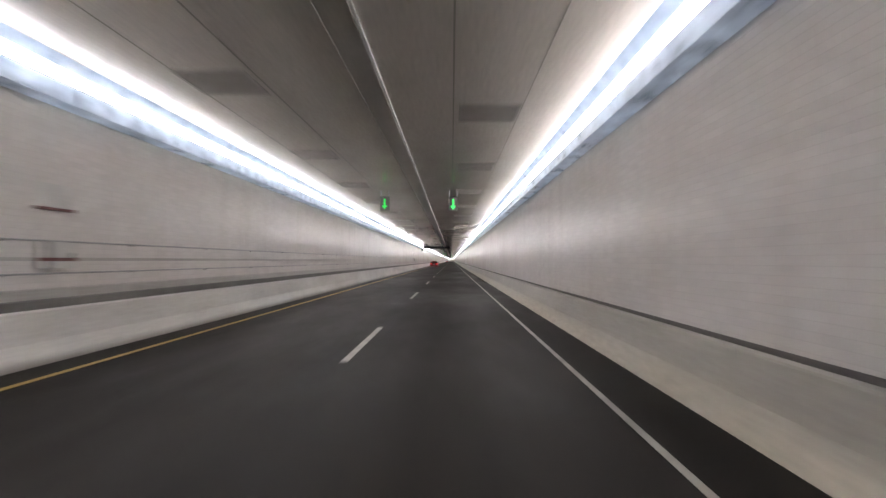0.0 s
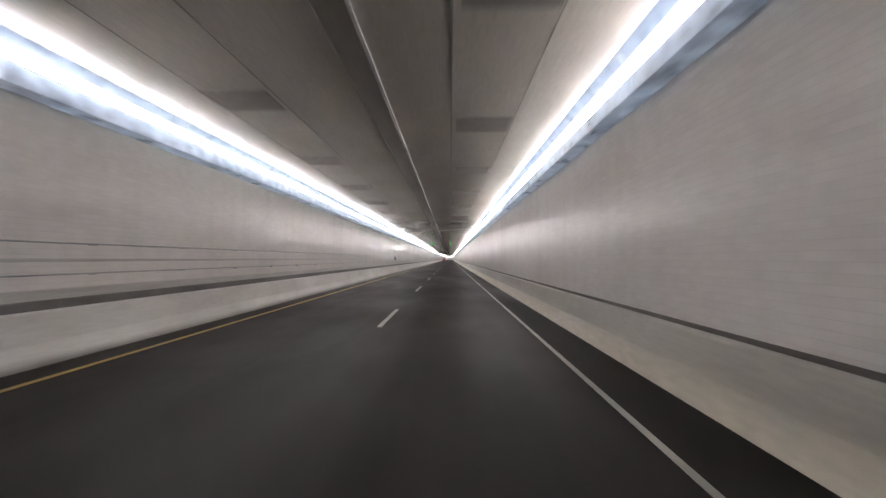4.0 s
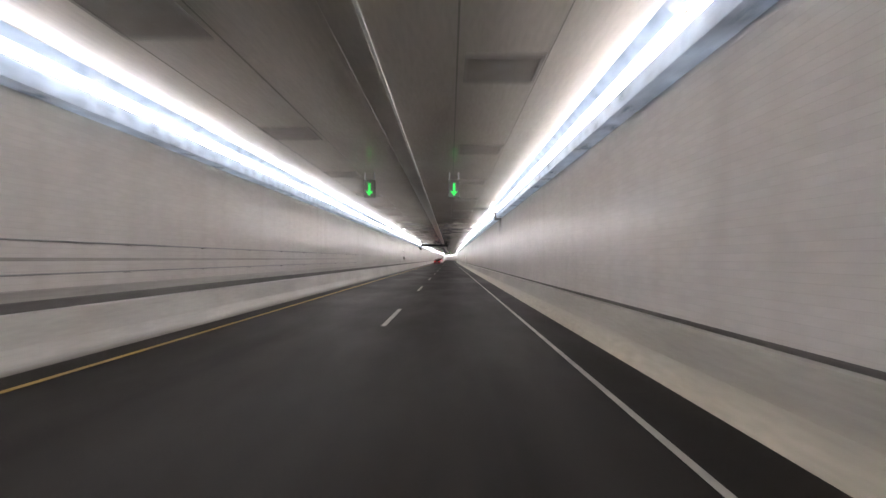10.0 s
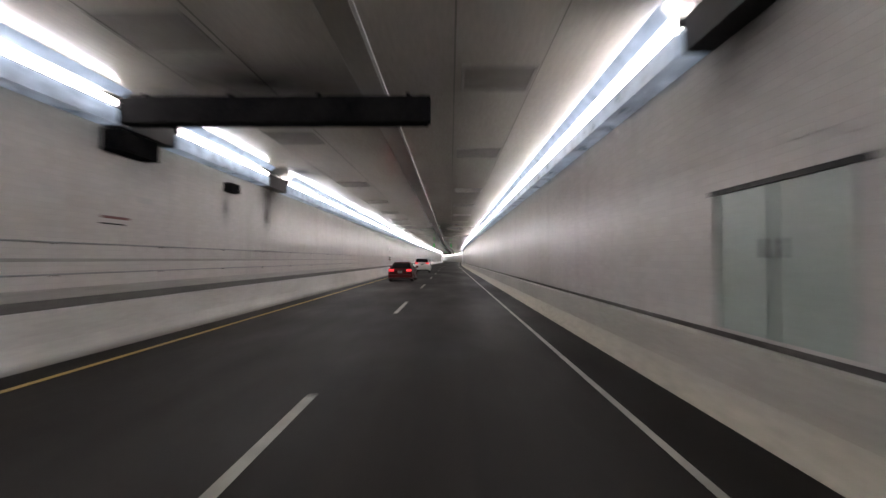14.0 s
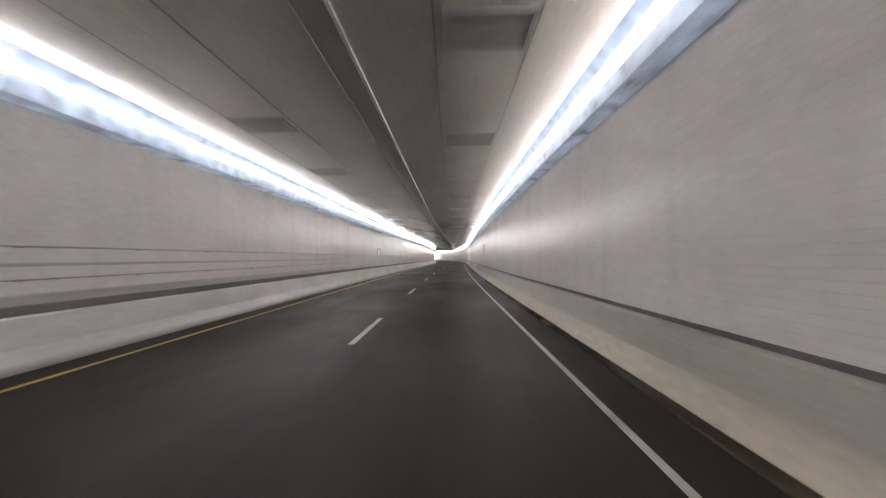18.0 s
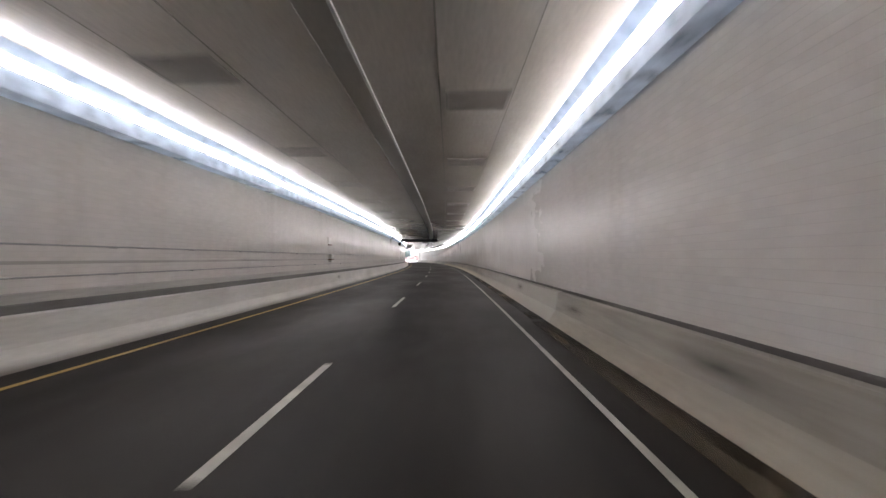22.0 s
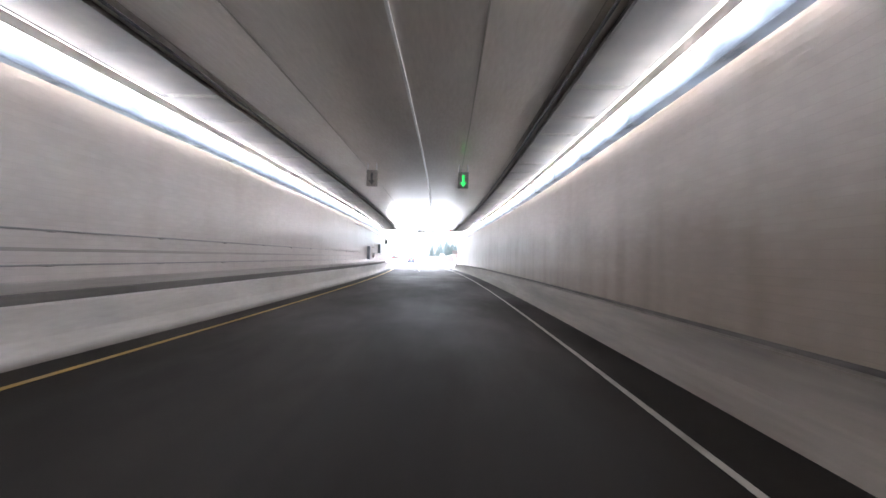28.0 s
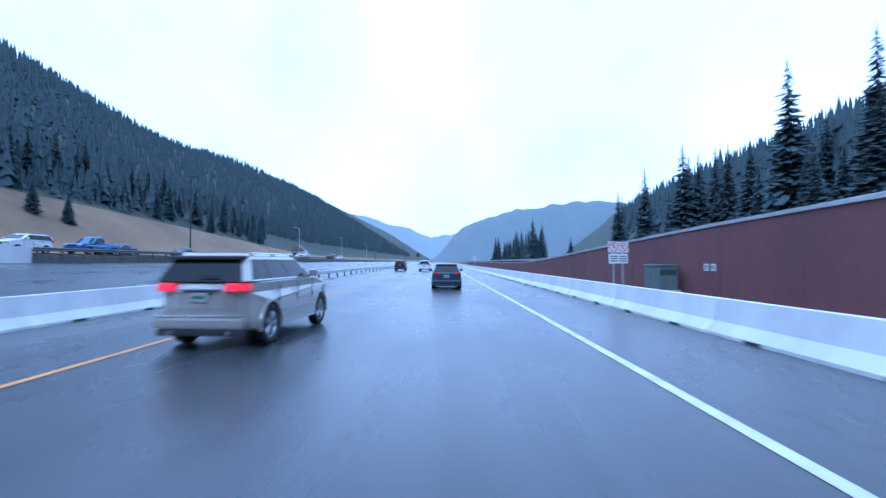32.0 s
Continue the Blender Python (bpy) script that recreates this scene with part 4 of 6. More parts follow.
def terrain(u, w):
    n = noise.noise((u * 0.008, w * 0.008, 0)) * 0.6 + noise.noise((u * 0.03, w * 0.03, 4)) * 0.2
    if w < -0.5:
        return 11.5 + 0.4 * min(-w, 400) + 8 * n * min(1, -w / 40)
    z = -0.10
    if u > WALL_X + 0.2:
        rise = (0.22 * max(0, u - 17) * (1 - 0.6 * smooth01(150, 500, w)) + 0.25 * max(0, u - 60)) * smooth01(0.24 * w, 0.38 * w + 10, u)
        z = wall_top(w) - 0.12 + min(rise, 160 + 40 * n) + 2.5 * n * smooth01(18, 60, u)
    if u < -12.5:
        z = 1.5 * smooth01(-12.5, -32, u) - 0.1
    if u < -32.4:
        z = 2.18
    if u < -49:
        g = grass_top(w)
        z = 2.18 + (g - 2.18) * min(1, (-49 - u) / 14.0) + 0.5 * n
        if u < -63:
            z = g + 0.625 * (1 - 0.13 * math.exp(-((w / -u - 1.7) / 0.42) ** 2)) * (-63 - u) + 14 * n * smooth01(-70, -200, u)
            top = float(np.interp(w, (0, 250, 365, 520, 720, 1000, 2000, 3000), (190, 178, 166, 134, 148, 170, 205, 225))) + 16 * n
            z = z if z < top - 30 else top - 30 + 30 * (1 - math.exp(-(z - top + 30) / 30))
    return z


def out_place(w, u, z):
    """Past the portal along the line; before it straight back."""
    if w >= 0:
        return place(PORTAL + w, u, z)
    return Vector((PX + u * math.cos(PA) - w * math.sin(PA), PY + u * math.sin(PA) + w * math.cos(PA), z))


def ground_bm():
    us = [-3000, -2000, -1200, -800, -600] + list(range(-500, -100, 20)) + list(range(-100, -64, 6)) + [-63, -59, -54, -49, -44, -38, -32.41, -32.39, -25, -18, -12.5, -8, -2, 5, WALL_X + 0.19, WALL_X + 0.21, 15, 17, 20, 24, 30, 40, 50, 65, 80, 100, 130, 170, 220, 300, 400, 600, 900, 1500, 3000]
    ws = [-1500, -900, -500, -250, -120, -60, -20, -1.0, 0.0] + list(range(5, 120, 5)) + list(range(120, 800, 20)) + [900, 1100, 1400, 1800, 2400, 3200, 4600]
    bm = bmesh.new()
    g = [[bm.verts.new(out_place(w, u, terrain(u, w))) for u in us] for w in ws]
    for j in range(len(ws) - 1):
        for i in range(len(us) - 1):
            if ws[j] == -1.0 and -20 < (us[i] + us[i + 1]) / 2 < 14:
                continue
            f = bm.faces.new((g[j][i], g[j][i + 1], g[j + 1][i + 1], g[j + 1][i]))
            um = (us[i] + us[i + 1]) / 2
            f.material_index = 1 if um < -63 or um > 22 else 0
    return bm


tagged(mesh_object("ground", ground_bm(), [GRASS, SCRUB], smooth=True), "dry grass and forest slopes of a mountain valley", "ground", kind="structure")
tagged(sweep("road_outside", [(-12.4, -0.3), (11.6, -0.3), (11.6, -0.001), (-12.4, -0.001)], PORTAL + 0.01, PORTAL + 640, WET, step=10), "wide wet asphalt motorway beyond the portal", "road", kind="structure")
tagged(sweep("road_ramp", [(-12.42, -0.3), (-32.3, 1.2), (-32.3, 1.5), (-22, 0.82), (-12.42, -0.002)], PORTAL + 0.01, PORTAL + 640, WET, step=20), "wet asphalt apron rising to the other carriageway", "road", kind="structure")
tagged(sweep("road_upper", [(-32.6, 1.8), (-48.5, 1.8), (-48.5, 2.3), (-32.6, 2.3)], PORTAL + 0.01, PORTAL + 640, WET, step=20), "raised wet carriageway across the valley", "road", kind="structure")
tagged(sweep("retaining_edge", [(-32.31, 1.0), (-32.58, 1.0), (-32.58, 2.75), (-32.31, 2.75)], PORTAL + 0.01, PORTAL + 49, OUT_BAR, step=20), "pale concrete parapet of the raised carriageway", "wall", kind="structure")
tagged(sweep("retaining_edge_low", [(-32.31, 1.0), (-32.58, 1.0), (-32.58, 2.12), (-32.31, 2.12)], PORTAL + 49.01, PORTAL + 300, STEEL, step=20), "dark weathered edge of the raised carriageway", "wall", kind="structure")
tagged(strip("edge_line_outside", 1.90, 0.17, PORTAL + 0.1, PORTAL + 500, WHITE), "solid white edge line on wet asphalt", "road marking", kind="structure")
ORANGE = two_scale("orange_road_paint", (0.5, 0.22, 0.05), (0.62, 0.3, 0.08), 2.5, 0.6, fine=30)
tagged(strip("edge_line_orange", -6.75, 0.14, PORTAL + 0.1, PORTAL + 500, ORANGE), "solid orange-yellow edge line on wet asphalt", "road marking", kind="structure")

# concrete barriers in 6 m lengths
BAR_OUT = [(-0.38, 0.0), (-0.38, 0.07), (-0.2, 0.30), (-0.11, 0.79), (0.11, 0.79), (0.2, 0.30), (0.38, 0.07), (0.38, 0.0)]


def barrier_piece(s, X, length=5.96):
    root = empty("concrete_barrier", pose_at(s, X, 0))
    bm = bmesh.new()
    rows = [[bm.verts.new((x, y, z)) for x, z in BAR_OUT] for y in (-length / 2, -length / 2 + 0.03, length / 2 - 0.03, length / 2)]
    uv = bm.loops.layers.uv.new("UVMap")
    for a, b in zip(rows, rows[1:]):
        for i in range(len(BAR_OUT)):
            bm.faces.new((a[i], a[(i + 1) % len(BAR_OUT)], b[(i + 1) % len(BAR_OUT)], b[i]))
    for v in rows[0] + rows[-1]:
        v.co.x *= 0.95
    bm.faces.new(rows[0][::-1])
    bm.faces.new(rows[-1])
    bmesh.ops.recalc_face_normals(bm, faces=bm.faces)
    for f in bm.faces:
        for lp in f.loops:
            lp[uv].uv = (lp.vert.co.y, lp.vert.co.z + abs(lp.vert.co.x))
    part("body", bm, OUT_BAR, root)
    for y in (-1.5, 1.5):
        for k in (-1, 1):
            part("drain_slot", box_bm((-0.02 + k * 0.365, y - 0.25, 0.001), (0.02 + k * 0.365, y + 0.25, 0.06)), DARK, root)
    part("joint_plate", box_bm((-0.03, length / 2 - 0.02, 0.2), (0.03, length / 2 + 0.03, 0.7)), STEEL, root)
    return tagged(root, "white concrete motorway barrier on wet asphalt", "barrier", "concrete barriers")


_bp = None
for X, s0, n in ((5.35, PORTAL + 3.05, 40), (-11.35, PORTAL + 3.8, 8)):
    for i in range(n):
        s = s0 + 6 * i
        m = pose_at(s, X, 0)
        if _bp is None:
            _bp = barrier_piece(s, X)
        else:
            copy_thing(_bp, m)


def guardrail(name_label, X, Z, s0, s1, mat, posts=3.8, post_h=0.75):
    root = tagged(empty("guardrail", pose_at(s0, X, Z)), name_label, "guardrail", "guardrails")
    inv = root.matrix_world.inverted()

    def local(bm):
        bmesh.ops.transform(bm, matrix=inv, verts=bm.verts)
        return bm
    beam = [(X - 0.04, Z + post_h - 0.31), (X + 0.03, Z + post_h - 0.25), (X - 0.03, Z + post_h - 0.16), (X + 0.03, Z + post_h - 0.07), (X - 0.04, Z + post_h), (X - 0.05, Z + post_h), (X - 0.05, Z + post_h - 0.31)]
    part("beam", local(sweep_bm(beam, s0, s1, 6)), mat, root)
    s = s0 + 0.5
    while s < s1:
        bm = box_bm((-0.2, -0.06, 0), (-0.06, 0.06, post_h + 0.02))
        bmesh.ops.transform(bm, matrix=inv @ pose_at(s, X, Z), verts=bm.verts)
        part("post", bm, STEEL, root)
        s += posts
    return root


guardrail("galvanised steel guardrail on wooden posts beside the wet road", -12.2, 0.0, PORTAL + 52, PORTAL + 140, GALV)
guardrail("dark weathered guardrail on posts along the raised carriageway", -32.2, 1.75, PORTAL + 49, PORTAL + 140, STEEL, 2.4, 1.0)
# retaining wall in panels, with a coping and a rail above
def red_wall():
    root = tagged(empty("retaining_wall", Matrix.Identity(4)), "long red-brown concrete retaining wall with a pale coping", "wall", kind="structure")
    w = 0.2
    while w < 240:
        w1 = w + 4.97
        bm = bmesh.new()
        X0, X1 = WALL_X - 0.2 + random.uniform(-0.004, 0.004), WALL_X + 0.18
        vs = [bm.verts.new(out_place(a, X, Z)) for a in (w, w1) for X, Z in ((X0, -0.2), (X0, wall_top(a)), (X1, wall_top(a)), (X1, -0.2))]
        for q in ((0, 1, 5, 4), (1, 2, 6, 5), (2, 3, 7, 6), (0, 3, 2, 1), (4, 5, 6, 7), (0, 4, 7, 3)):
            bm.faces.new([vs[i] for i in q])
        bmesh.ops.recalc_face_normals(bm, faces=bm.faces)
        part("panel", bm, RED, root)
        bm = bmesh.new()
        vs = [bm.verts.new(out_place(a, X, wall_top(a) + Z)) for a in (w - 0.03, w1 + 0.0) for X, Z in ((X0 - 0.06, 0.003), (X0 - 0.06, 0.16), (X1 + 0.05, 0.16), (X1 + 0.05, 0.003))]
        for q in ((0, 1, 5, 4), (1, 2, 6, 5), (2, 3, 7, 6), (0, 3, 2, 1), (4, 5, 6, 7), (0, 4, 7, 3)):
            bm.faces.new([vs[i] for i in q])
        bmesh.ops.recalc_face_normals(bm, faces=bm.faces)
        part("coping", bm, HEAD_CONC, root, "weathered pale coping")
        w += 5.0


red_wall()
rail = tagged(empty("top_rail", Matrix.Identity(4)), "low steel rail above the retaining wall", "guardrail")
for k in range(45):
    w = 2 + 4 * k
    bm = bmesh.new()
    add_tube(bm, out_place(w, WALL_X + 2.6, wall_top(w) - 0.2), out_place(w, WALL_X + 2.6, wall_top(w) + 0.75), 0.05, 6)
    part("post", bm, STEEL, rail)
    bm = bmesh.new()
    for h in (0.62, 0.5):
        add_tube(bm, out_place(w, WALL_X + 2.55, wall_top(w) + h), out_place(w + 4.0, WALL_X + 2.55, wall_top(w + 4) + h), 0.06, 6)
    part("beam", bm, GALV, rail)
# portal front and cap
tagged(sweep("portal_front", [(XR_WALL + 0.4, -0.3), (13.5, -0.3), (13.5, 13), (-20, 13), (-20, -0.3), (XL_WALL - 0.4, -0.3), (XL_WALL - 0.4, 5.3), (XR_WALL + 0.4, 5.3)], PORTAL - 1.2, PORTAL, HEAD_CONC), "concrete tunnel portal front", "wall", kind="structure")
tagged(sweep("portal_front_left", [(XL_WALL - 0.4, -0.3), (-20, -0.3), (-20, 13), (XL_WALL - 0.4, 13)], PORTAL + 0.01, PORTAL_L, HEAD_CONC), "stepped side of the concrete portal front", "wall", kind="structure")
bm = bmesh.new()
vs = [bm.verts.new(place(s, X, Z)) for X in (-11.9, -12.35) for s, Z in ((PORTAL_L + 0.01, -0.3), (752.0, -0.3), (752.0, 1.6), (749.6, 3.6), (PORTAL_L + 0.01, 6.4))]
for q in ((0, 1, 2, 3, 4), (9, 8, 7, 6, 5), (0, 5, 6, 1), (1, 6, 7, 2), (2, 7, 8, 3), (3, 8, 9, 4), (4, 9, 5, 0)):
    bm.faces.new([vs[i] for i in q])
bmesh.ops.recalc_face_normals(bm, faces=bm.faces)
tagged(mesh_object("wing_wall", bm, RED), "red-brown wing wall beside the portal with a falling top", "wall", kind="structure")

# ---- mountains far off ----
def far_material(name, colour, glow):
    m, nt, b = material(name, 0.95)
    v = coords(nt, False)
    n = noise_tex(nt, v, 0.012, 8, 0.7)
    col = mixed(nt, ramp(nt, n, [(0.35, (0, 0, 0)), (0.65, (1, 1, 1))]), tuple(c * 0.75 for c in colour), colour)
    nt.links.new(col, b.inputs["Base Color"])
    # the haze of distance is put in as a weak pale emission
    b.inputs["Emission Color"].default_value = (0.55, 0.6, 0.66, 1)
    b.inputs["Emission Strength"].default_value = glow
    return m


def ridge(name, label, w, ups, mat, depth=500):
    """A mountain across the valley's end; ups: (X, height) along its crest."""
    bm = bmesh.new()
    xs = [a for a, _ in ups]
    cols, n = [], 90
    for i in range(n + 1):
        u = xs[0] + (xs[-1] - xs[0]) * i / n
        h = float(np.interp(u, xs, [b for _, b in ups])) * (1 + 0.10 * noise.noise((u * 0.004, w, 0))) + 14 * noise.noise((u * 0.02, w, 3))
        col = []
        for j in range(9):
            f = j / 8
            z = -30 + (h + 30) * (1 - (1 - f) ** 1.4) + 9 * noise.noise((u * 0.01, f * 6, w)) * math.sin(math.pi * f)
            col.append(bm.verts.new(out_place(w + depth * f, u, z)))
        cols.append(col)
    for a, b in zip(cols, cols[1:]):
        for j in range(8):
            bm.faces.new((a[j], b[j], b[j + 1], a[j + 1]))
    return tagged(mesh_object(name, bm, mat, smooth=True), label, "mountain", kind="structure")


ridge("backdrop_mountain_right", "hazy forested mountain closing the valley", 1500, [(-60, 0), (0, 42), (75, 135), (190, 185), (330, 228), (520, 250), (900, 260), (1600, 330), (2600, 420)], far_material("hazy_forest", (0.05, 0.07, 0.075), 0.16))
ridge("backdrop_mountain_far", "pale hazy far mountain at the end of the valley", 3300, [(-1500, 500), (-900, 420), (-560, 350), (-420, 300), (-250, 270), (-100, 200), (0, 215), (150, 225), (350, 190), (600, 120), (900, 40)], far_material("hazy_far_forest", (0.06, 0.08, 0.09), 0.3))

# ---- conifers ----
# haze over the slopes is put into the needle colour, paler and bluer
NEEDLE_HAZY = two_scale("hazy_spruce_needles", (0.042, 0.066, 0.072), (0.085, 0.118, 0.12), 0.9, 0.85, fine=9, bump=0.5, dist=0.03, vary=0.35)
BARK = two_scale("spruce_bark", (0.05, 0.04, 0.032), (0.11, 0.085, 0.065), 4, 0.95, fine=30)


def spruce(height, spread, seed):
    """A spruce: tapered trunk, whorls of drooping, ragged branches."""
    rnd = random.Random(seed)
    tr = bmesh.new()
    lean = rnd.uniform(-0.02, 0.02)
    r0 = height * 0.014
    for k in range(6):
        a, b = k / 6, (k + 1) / 6
        add_tube(tr, (lean * height * a, 0, height * a), (lean * height * b, 0, height * b), r0 * (1 - a) + 0.015, 7, r0 * (1 - b) + 0.012)
    cr = bmesh.new()
    z = height * 0.08
    while z < height * 0.985:
        f = z / height
        reach = spread * (1 - f) ** 0.85 * rnd.uniform(0.7, 1.12) + 0.10
        n = max(6, int(19 - 11 * f))
        base = rnd.uniform(0, 6.28)
        for k in range(n):
            a = base + 2 * math.pi * (k + rnd.uniform(-0.25, 0.25)) / n
            L = reach * rnd.uniform(0.65, 1.2)
            if rnd.random() < 0.08:
                continue
            w = L * rnd.uniform(0.10, 0.19)
            d = Vector((math.cos(a), math.sin(a), 0))
            sd = Vector((-d.y, d.x, 0))
            root = Vector((lean * z, 0, min(height * 0.99, z + rnd.uniform(-0.02, 0.02) * height)))
            droop = rnd.uniform(0.05, 0.55)
            p1 = root + d * L * 0.5 + Vector((0, 0, -L * droop * 0.35))
            p2 = root + d * L + Vector((0, 0, -L * droop * rnd.uniform(0.5, 1.0)))
            a0 = cr.verts.new(root + Vector((0, 0, 0.05)))
            b1, b2 = cr.verts.new(p1 + sd * w - Vector((0, 0, w * 0.35))), cr.verts.new(p1 - sd * w - Vector((0, 0, w * 0.35)))
            m1 = cr.verts.new(p1 + Vector((0, 0, w * 0.25)))
            e1, e2 = cr.verts.new(p1 * 0.4 + p2 * 0.6 + sd * w * 0.75 - Vector((0, 0, w * 0.5))), cr.verts.new(p1 * 0.4 + p2 * 0.6 - sd * w * 0.75 - Vector((0, 0, w * 0.5)))
            t0 = cr.verts.new(p2)
            for q in ((a0, b1, m1), (a0, m1, b2), (m1, b1, e1), (m1, e1, t0), (m1, t0, e2), (m1, e2, b2)):
                cr.faces.new(q)
        z += height * rnd.uniform(0.011, 0.019)
    add_tube(cr, (lean * height * 0.95, 0, height * 0.95), (lean * height, 0, height * 1.02), 0.05, 4, 0.005)
    root = empty("spruce_tree")
    part("trunk", tr, BARK, root)
    part("crown", cr, NEEDLE_HAZY, root)
    return tagged(root, "tall dark green spruce on the slope above the road", "tree", "spruces")


_sp = [spruce(h, r, i) for i, (h, r) in enumerate(((13, 2.3), (11, 2.2), (9.5, 1.7), (7.5, 1.7), (12, 1.9)))]
_used = set()


def plant(kind, w, u, scale=1.0, dz=0.0):
    m = out_place(w, u, terrain(u, w) - 0.25 + dz)
    mm = Matrix.Translation(m) @ Matrix.Rotation(random.uniform(0, 6.28), 4, "Z")
    if kind not in _used:
        _used.add(kind)
        _sp[kind].matrix_world = mm @ Matrix.Scale(scale, 4)
        return
    ob = copy_thing(_sp[kind], mm)
    ob.scale = (scale,) * 3


random.seed(11)
for w, u, k, sc in ((49, 26, 0, 1.0), (43, 27, 4, 1.0), (61, 24, 1, 1.0), (70, 24, 0, 0.85), (66, 27, 1, 0.95), (76, 23, 2, 1.0), (80, 25, 1, 0.85), (35, 27.5, 0, 1.1), (30, 27.5, 4, 1.1)):
    plant(k, w, u, sc)
for i in range(80):
    w = random.uniform(14, 72)
    plant(random.randrange(5), w, random.uniform(23, 27) + 0.35 * w * random.random(), random.uniform(0.4, 0.75) + 0.15 * smooth01(40, 60, w))
for i in range(26):
    plant(random.choice((1, 2, 3)), random.uniform(100, 185), random.uniform(16, 25), random.uniform(0.6, 0.9))
for i in range(70):
    w = random.uniform(30, 190)
    plant(random.randrange(5), w, -63.5 - random.uniform(0, 16), random.uniform(0.6, 1.0))
for w, u, sc in ((78, -58, 0.72), (82.5, -56.5, 0.68), (72, -60, 0.35)):
    plant(3, w, u, sc)


# the forest on the slopes, as one mesh of small ragged conifers
def forest(name, label, count, wr, ur, seed, hr=(7, 14)):
    rnd = random.Random(seed)
    verts, faces = [], []
    for _ in range(count):
        w = wr[0] + (wr[1] - wr[0]) * rnd.random() ** 1.5
        u = ur[0] + (ur[1] - ur[0]) * rnd.random()
        if ur[1] < 0 and w > 120 and u > -75:
            u -= 15
        if ur[0] > 0 and u < 0.34 * w + 6:
            continue
        p = out_place(w, u, terrain(u, w) - 0.5)
        h = rnd.uniform(*hr)
        r = h * rnd.uniform(0.11, 0.17)
        for z0, z1, rr in ((0.05, 0.36, 1.0), (0.2, 0.52, 0.86), (0.36, 0.68, 0.7), (0.53, 0.84, 0.5), (0.7, 1.0, 0.32)):
            k = 7
            a0 = rnd.uniform(0, 6.28)
            i0 = len(verts)
            for i in range(k):
                a = a0 + 2 * math.pi * i / k
                q = r * rr * rnd.uniform(0.45, 1.3)
                verts.append((p.x + q * math.cos(a), p.y + q * math.sin(a), p.z + h * (z0 + rnd.uniform(-0.05, 0.05))))
            verts.append((p.x, p.y, p.z + h * z1))
            faces.extend((i0 + i, i0 + (i + 1) % k, i0 + k) for i in range(k))
    me = bpy.data.meshes.new(name)
    me.from_pydata(verts, [], faces)
    me.materials.append(NEEDLE_HAZY)
    return tagged(new(name, me), label, "forest", kind="stuff")


forest("forest_left", "dense dark conifer forest on the mountainside", 13000, (10, 1150), (-430, -64), 5, (6, 11))
forest("forest_right", "dense dark conifers on the slope above the wall", 2400, (10, 420), (34, 170), 6, (6, 12))
forest("forest_edge", "low dense conifers along the foot of the mountain forest", 1800, (15, 420), (-84, -63.5), 9, (2.5, 6.0))
# ---- vehicles ----
GLASS = plain("dark_car_glass", (0.010, 0.012, 0.014), 0.08, 0.0, 0.22)
RUBBER = two_scale("tyre_rubber", (0.012, 0.012, 0.012), (0.03, 0.03, 0.03), 6, 0.85, fine=40)
ALLOY = plain("alloy_wheel", (0.5, 0.5, 0.52), 0.3, 0.9)
CHROME = plain("chrome_trim", (0.7, 0.7, 0.72), 0.15, 1.0)
BLACK_TRIM = plain("black_plastic_trim", (0.02, 0.02, 0.021), 0.55)
TAIL_LIT = glowing("lit_tail_lamp", (1.0, 0.03, 0.045), 0.28)
TAIL_DIM = glowing("lit_tail_lamp_tunnel", (1.0, 0.04, 0.05), 0.12)
TAIL_OFF = plain("red_tail_lamp", (0.4, 0.02, 0.025), 0.15, 0.0, 0.6)
HEAD_LAMP = plain("clear_head_lamp", (0.6, 0.62, 0.65), 0.1, 0.2, 0.7)
PLATE = plain("plate_white", (0.32, 0.34, 0.33), 0.5)
PLATE_BAR = plain("plate_bar_green", (0.05, 0.12, 0.09), 0.5)


def paint(name, colour, metal=0.5, rough=0.32):
    return plain(name, colour, rough, metal, 0.5, 0.6)


def loft_rings(bm, rings, cap=True):
    vs = [[bm.verts.new(p) for p in r] for r in rings]
    n = len(vs[0])
    for a, b in zip(vs, vs[1:]):
        for i in range(n):
            bm.faces.new((a[i], a[(i + 1) % n], b[(i + 1) % n], b[i]))
    if cap:
        bm.faces.new(vs[0][::-1])
        bm.faces.new(vs[-1])
    bmesh.ops.recalc_face_normals(bm, faces=bm.faces)


def soften(bm, offset=0.022):
    """Round the folds of a body."""
    es = [e for e in bm.edges if len(e.link_faces) == 2 and e.calc_face_angle() > radians(22)]
    bmesh.ops.bevel(bm, geom=es, offset=offset, segments=2, affect="EDGES", profile=0.5, clamp_overlap=True)


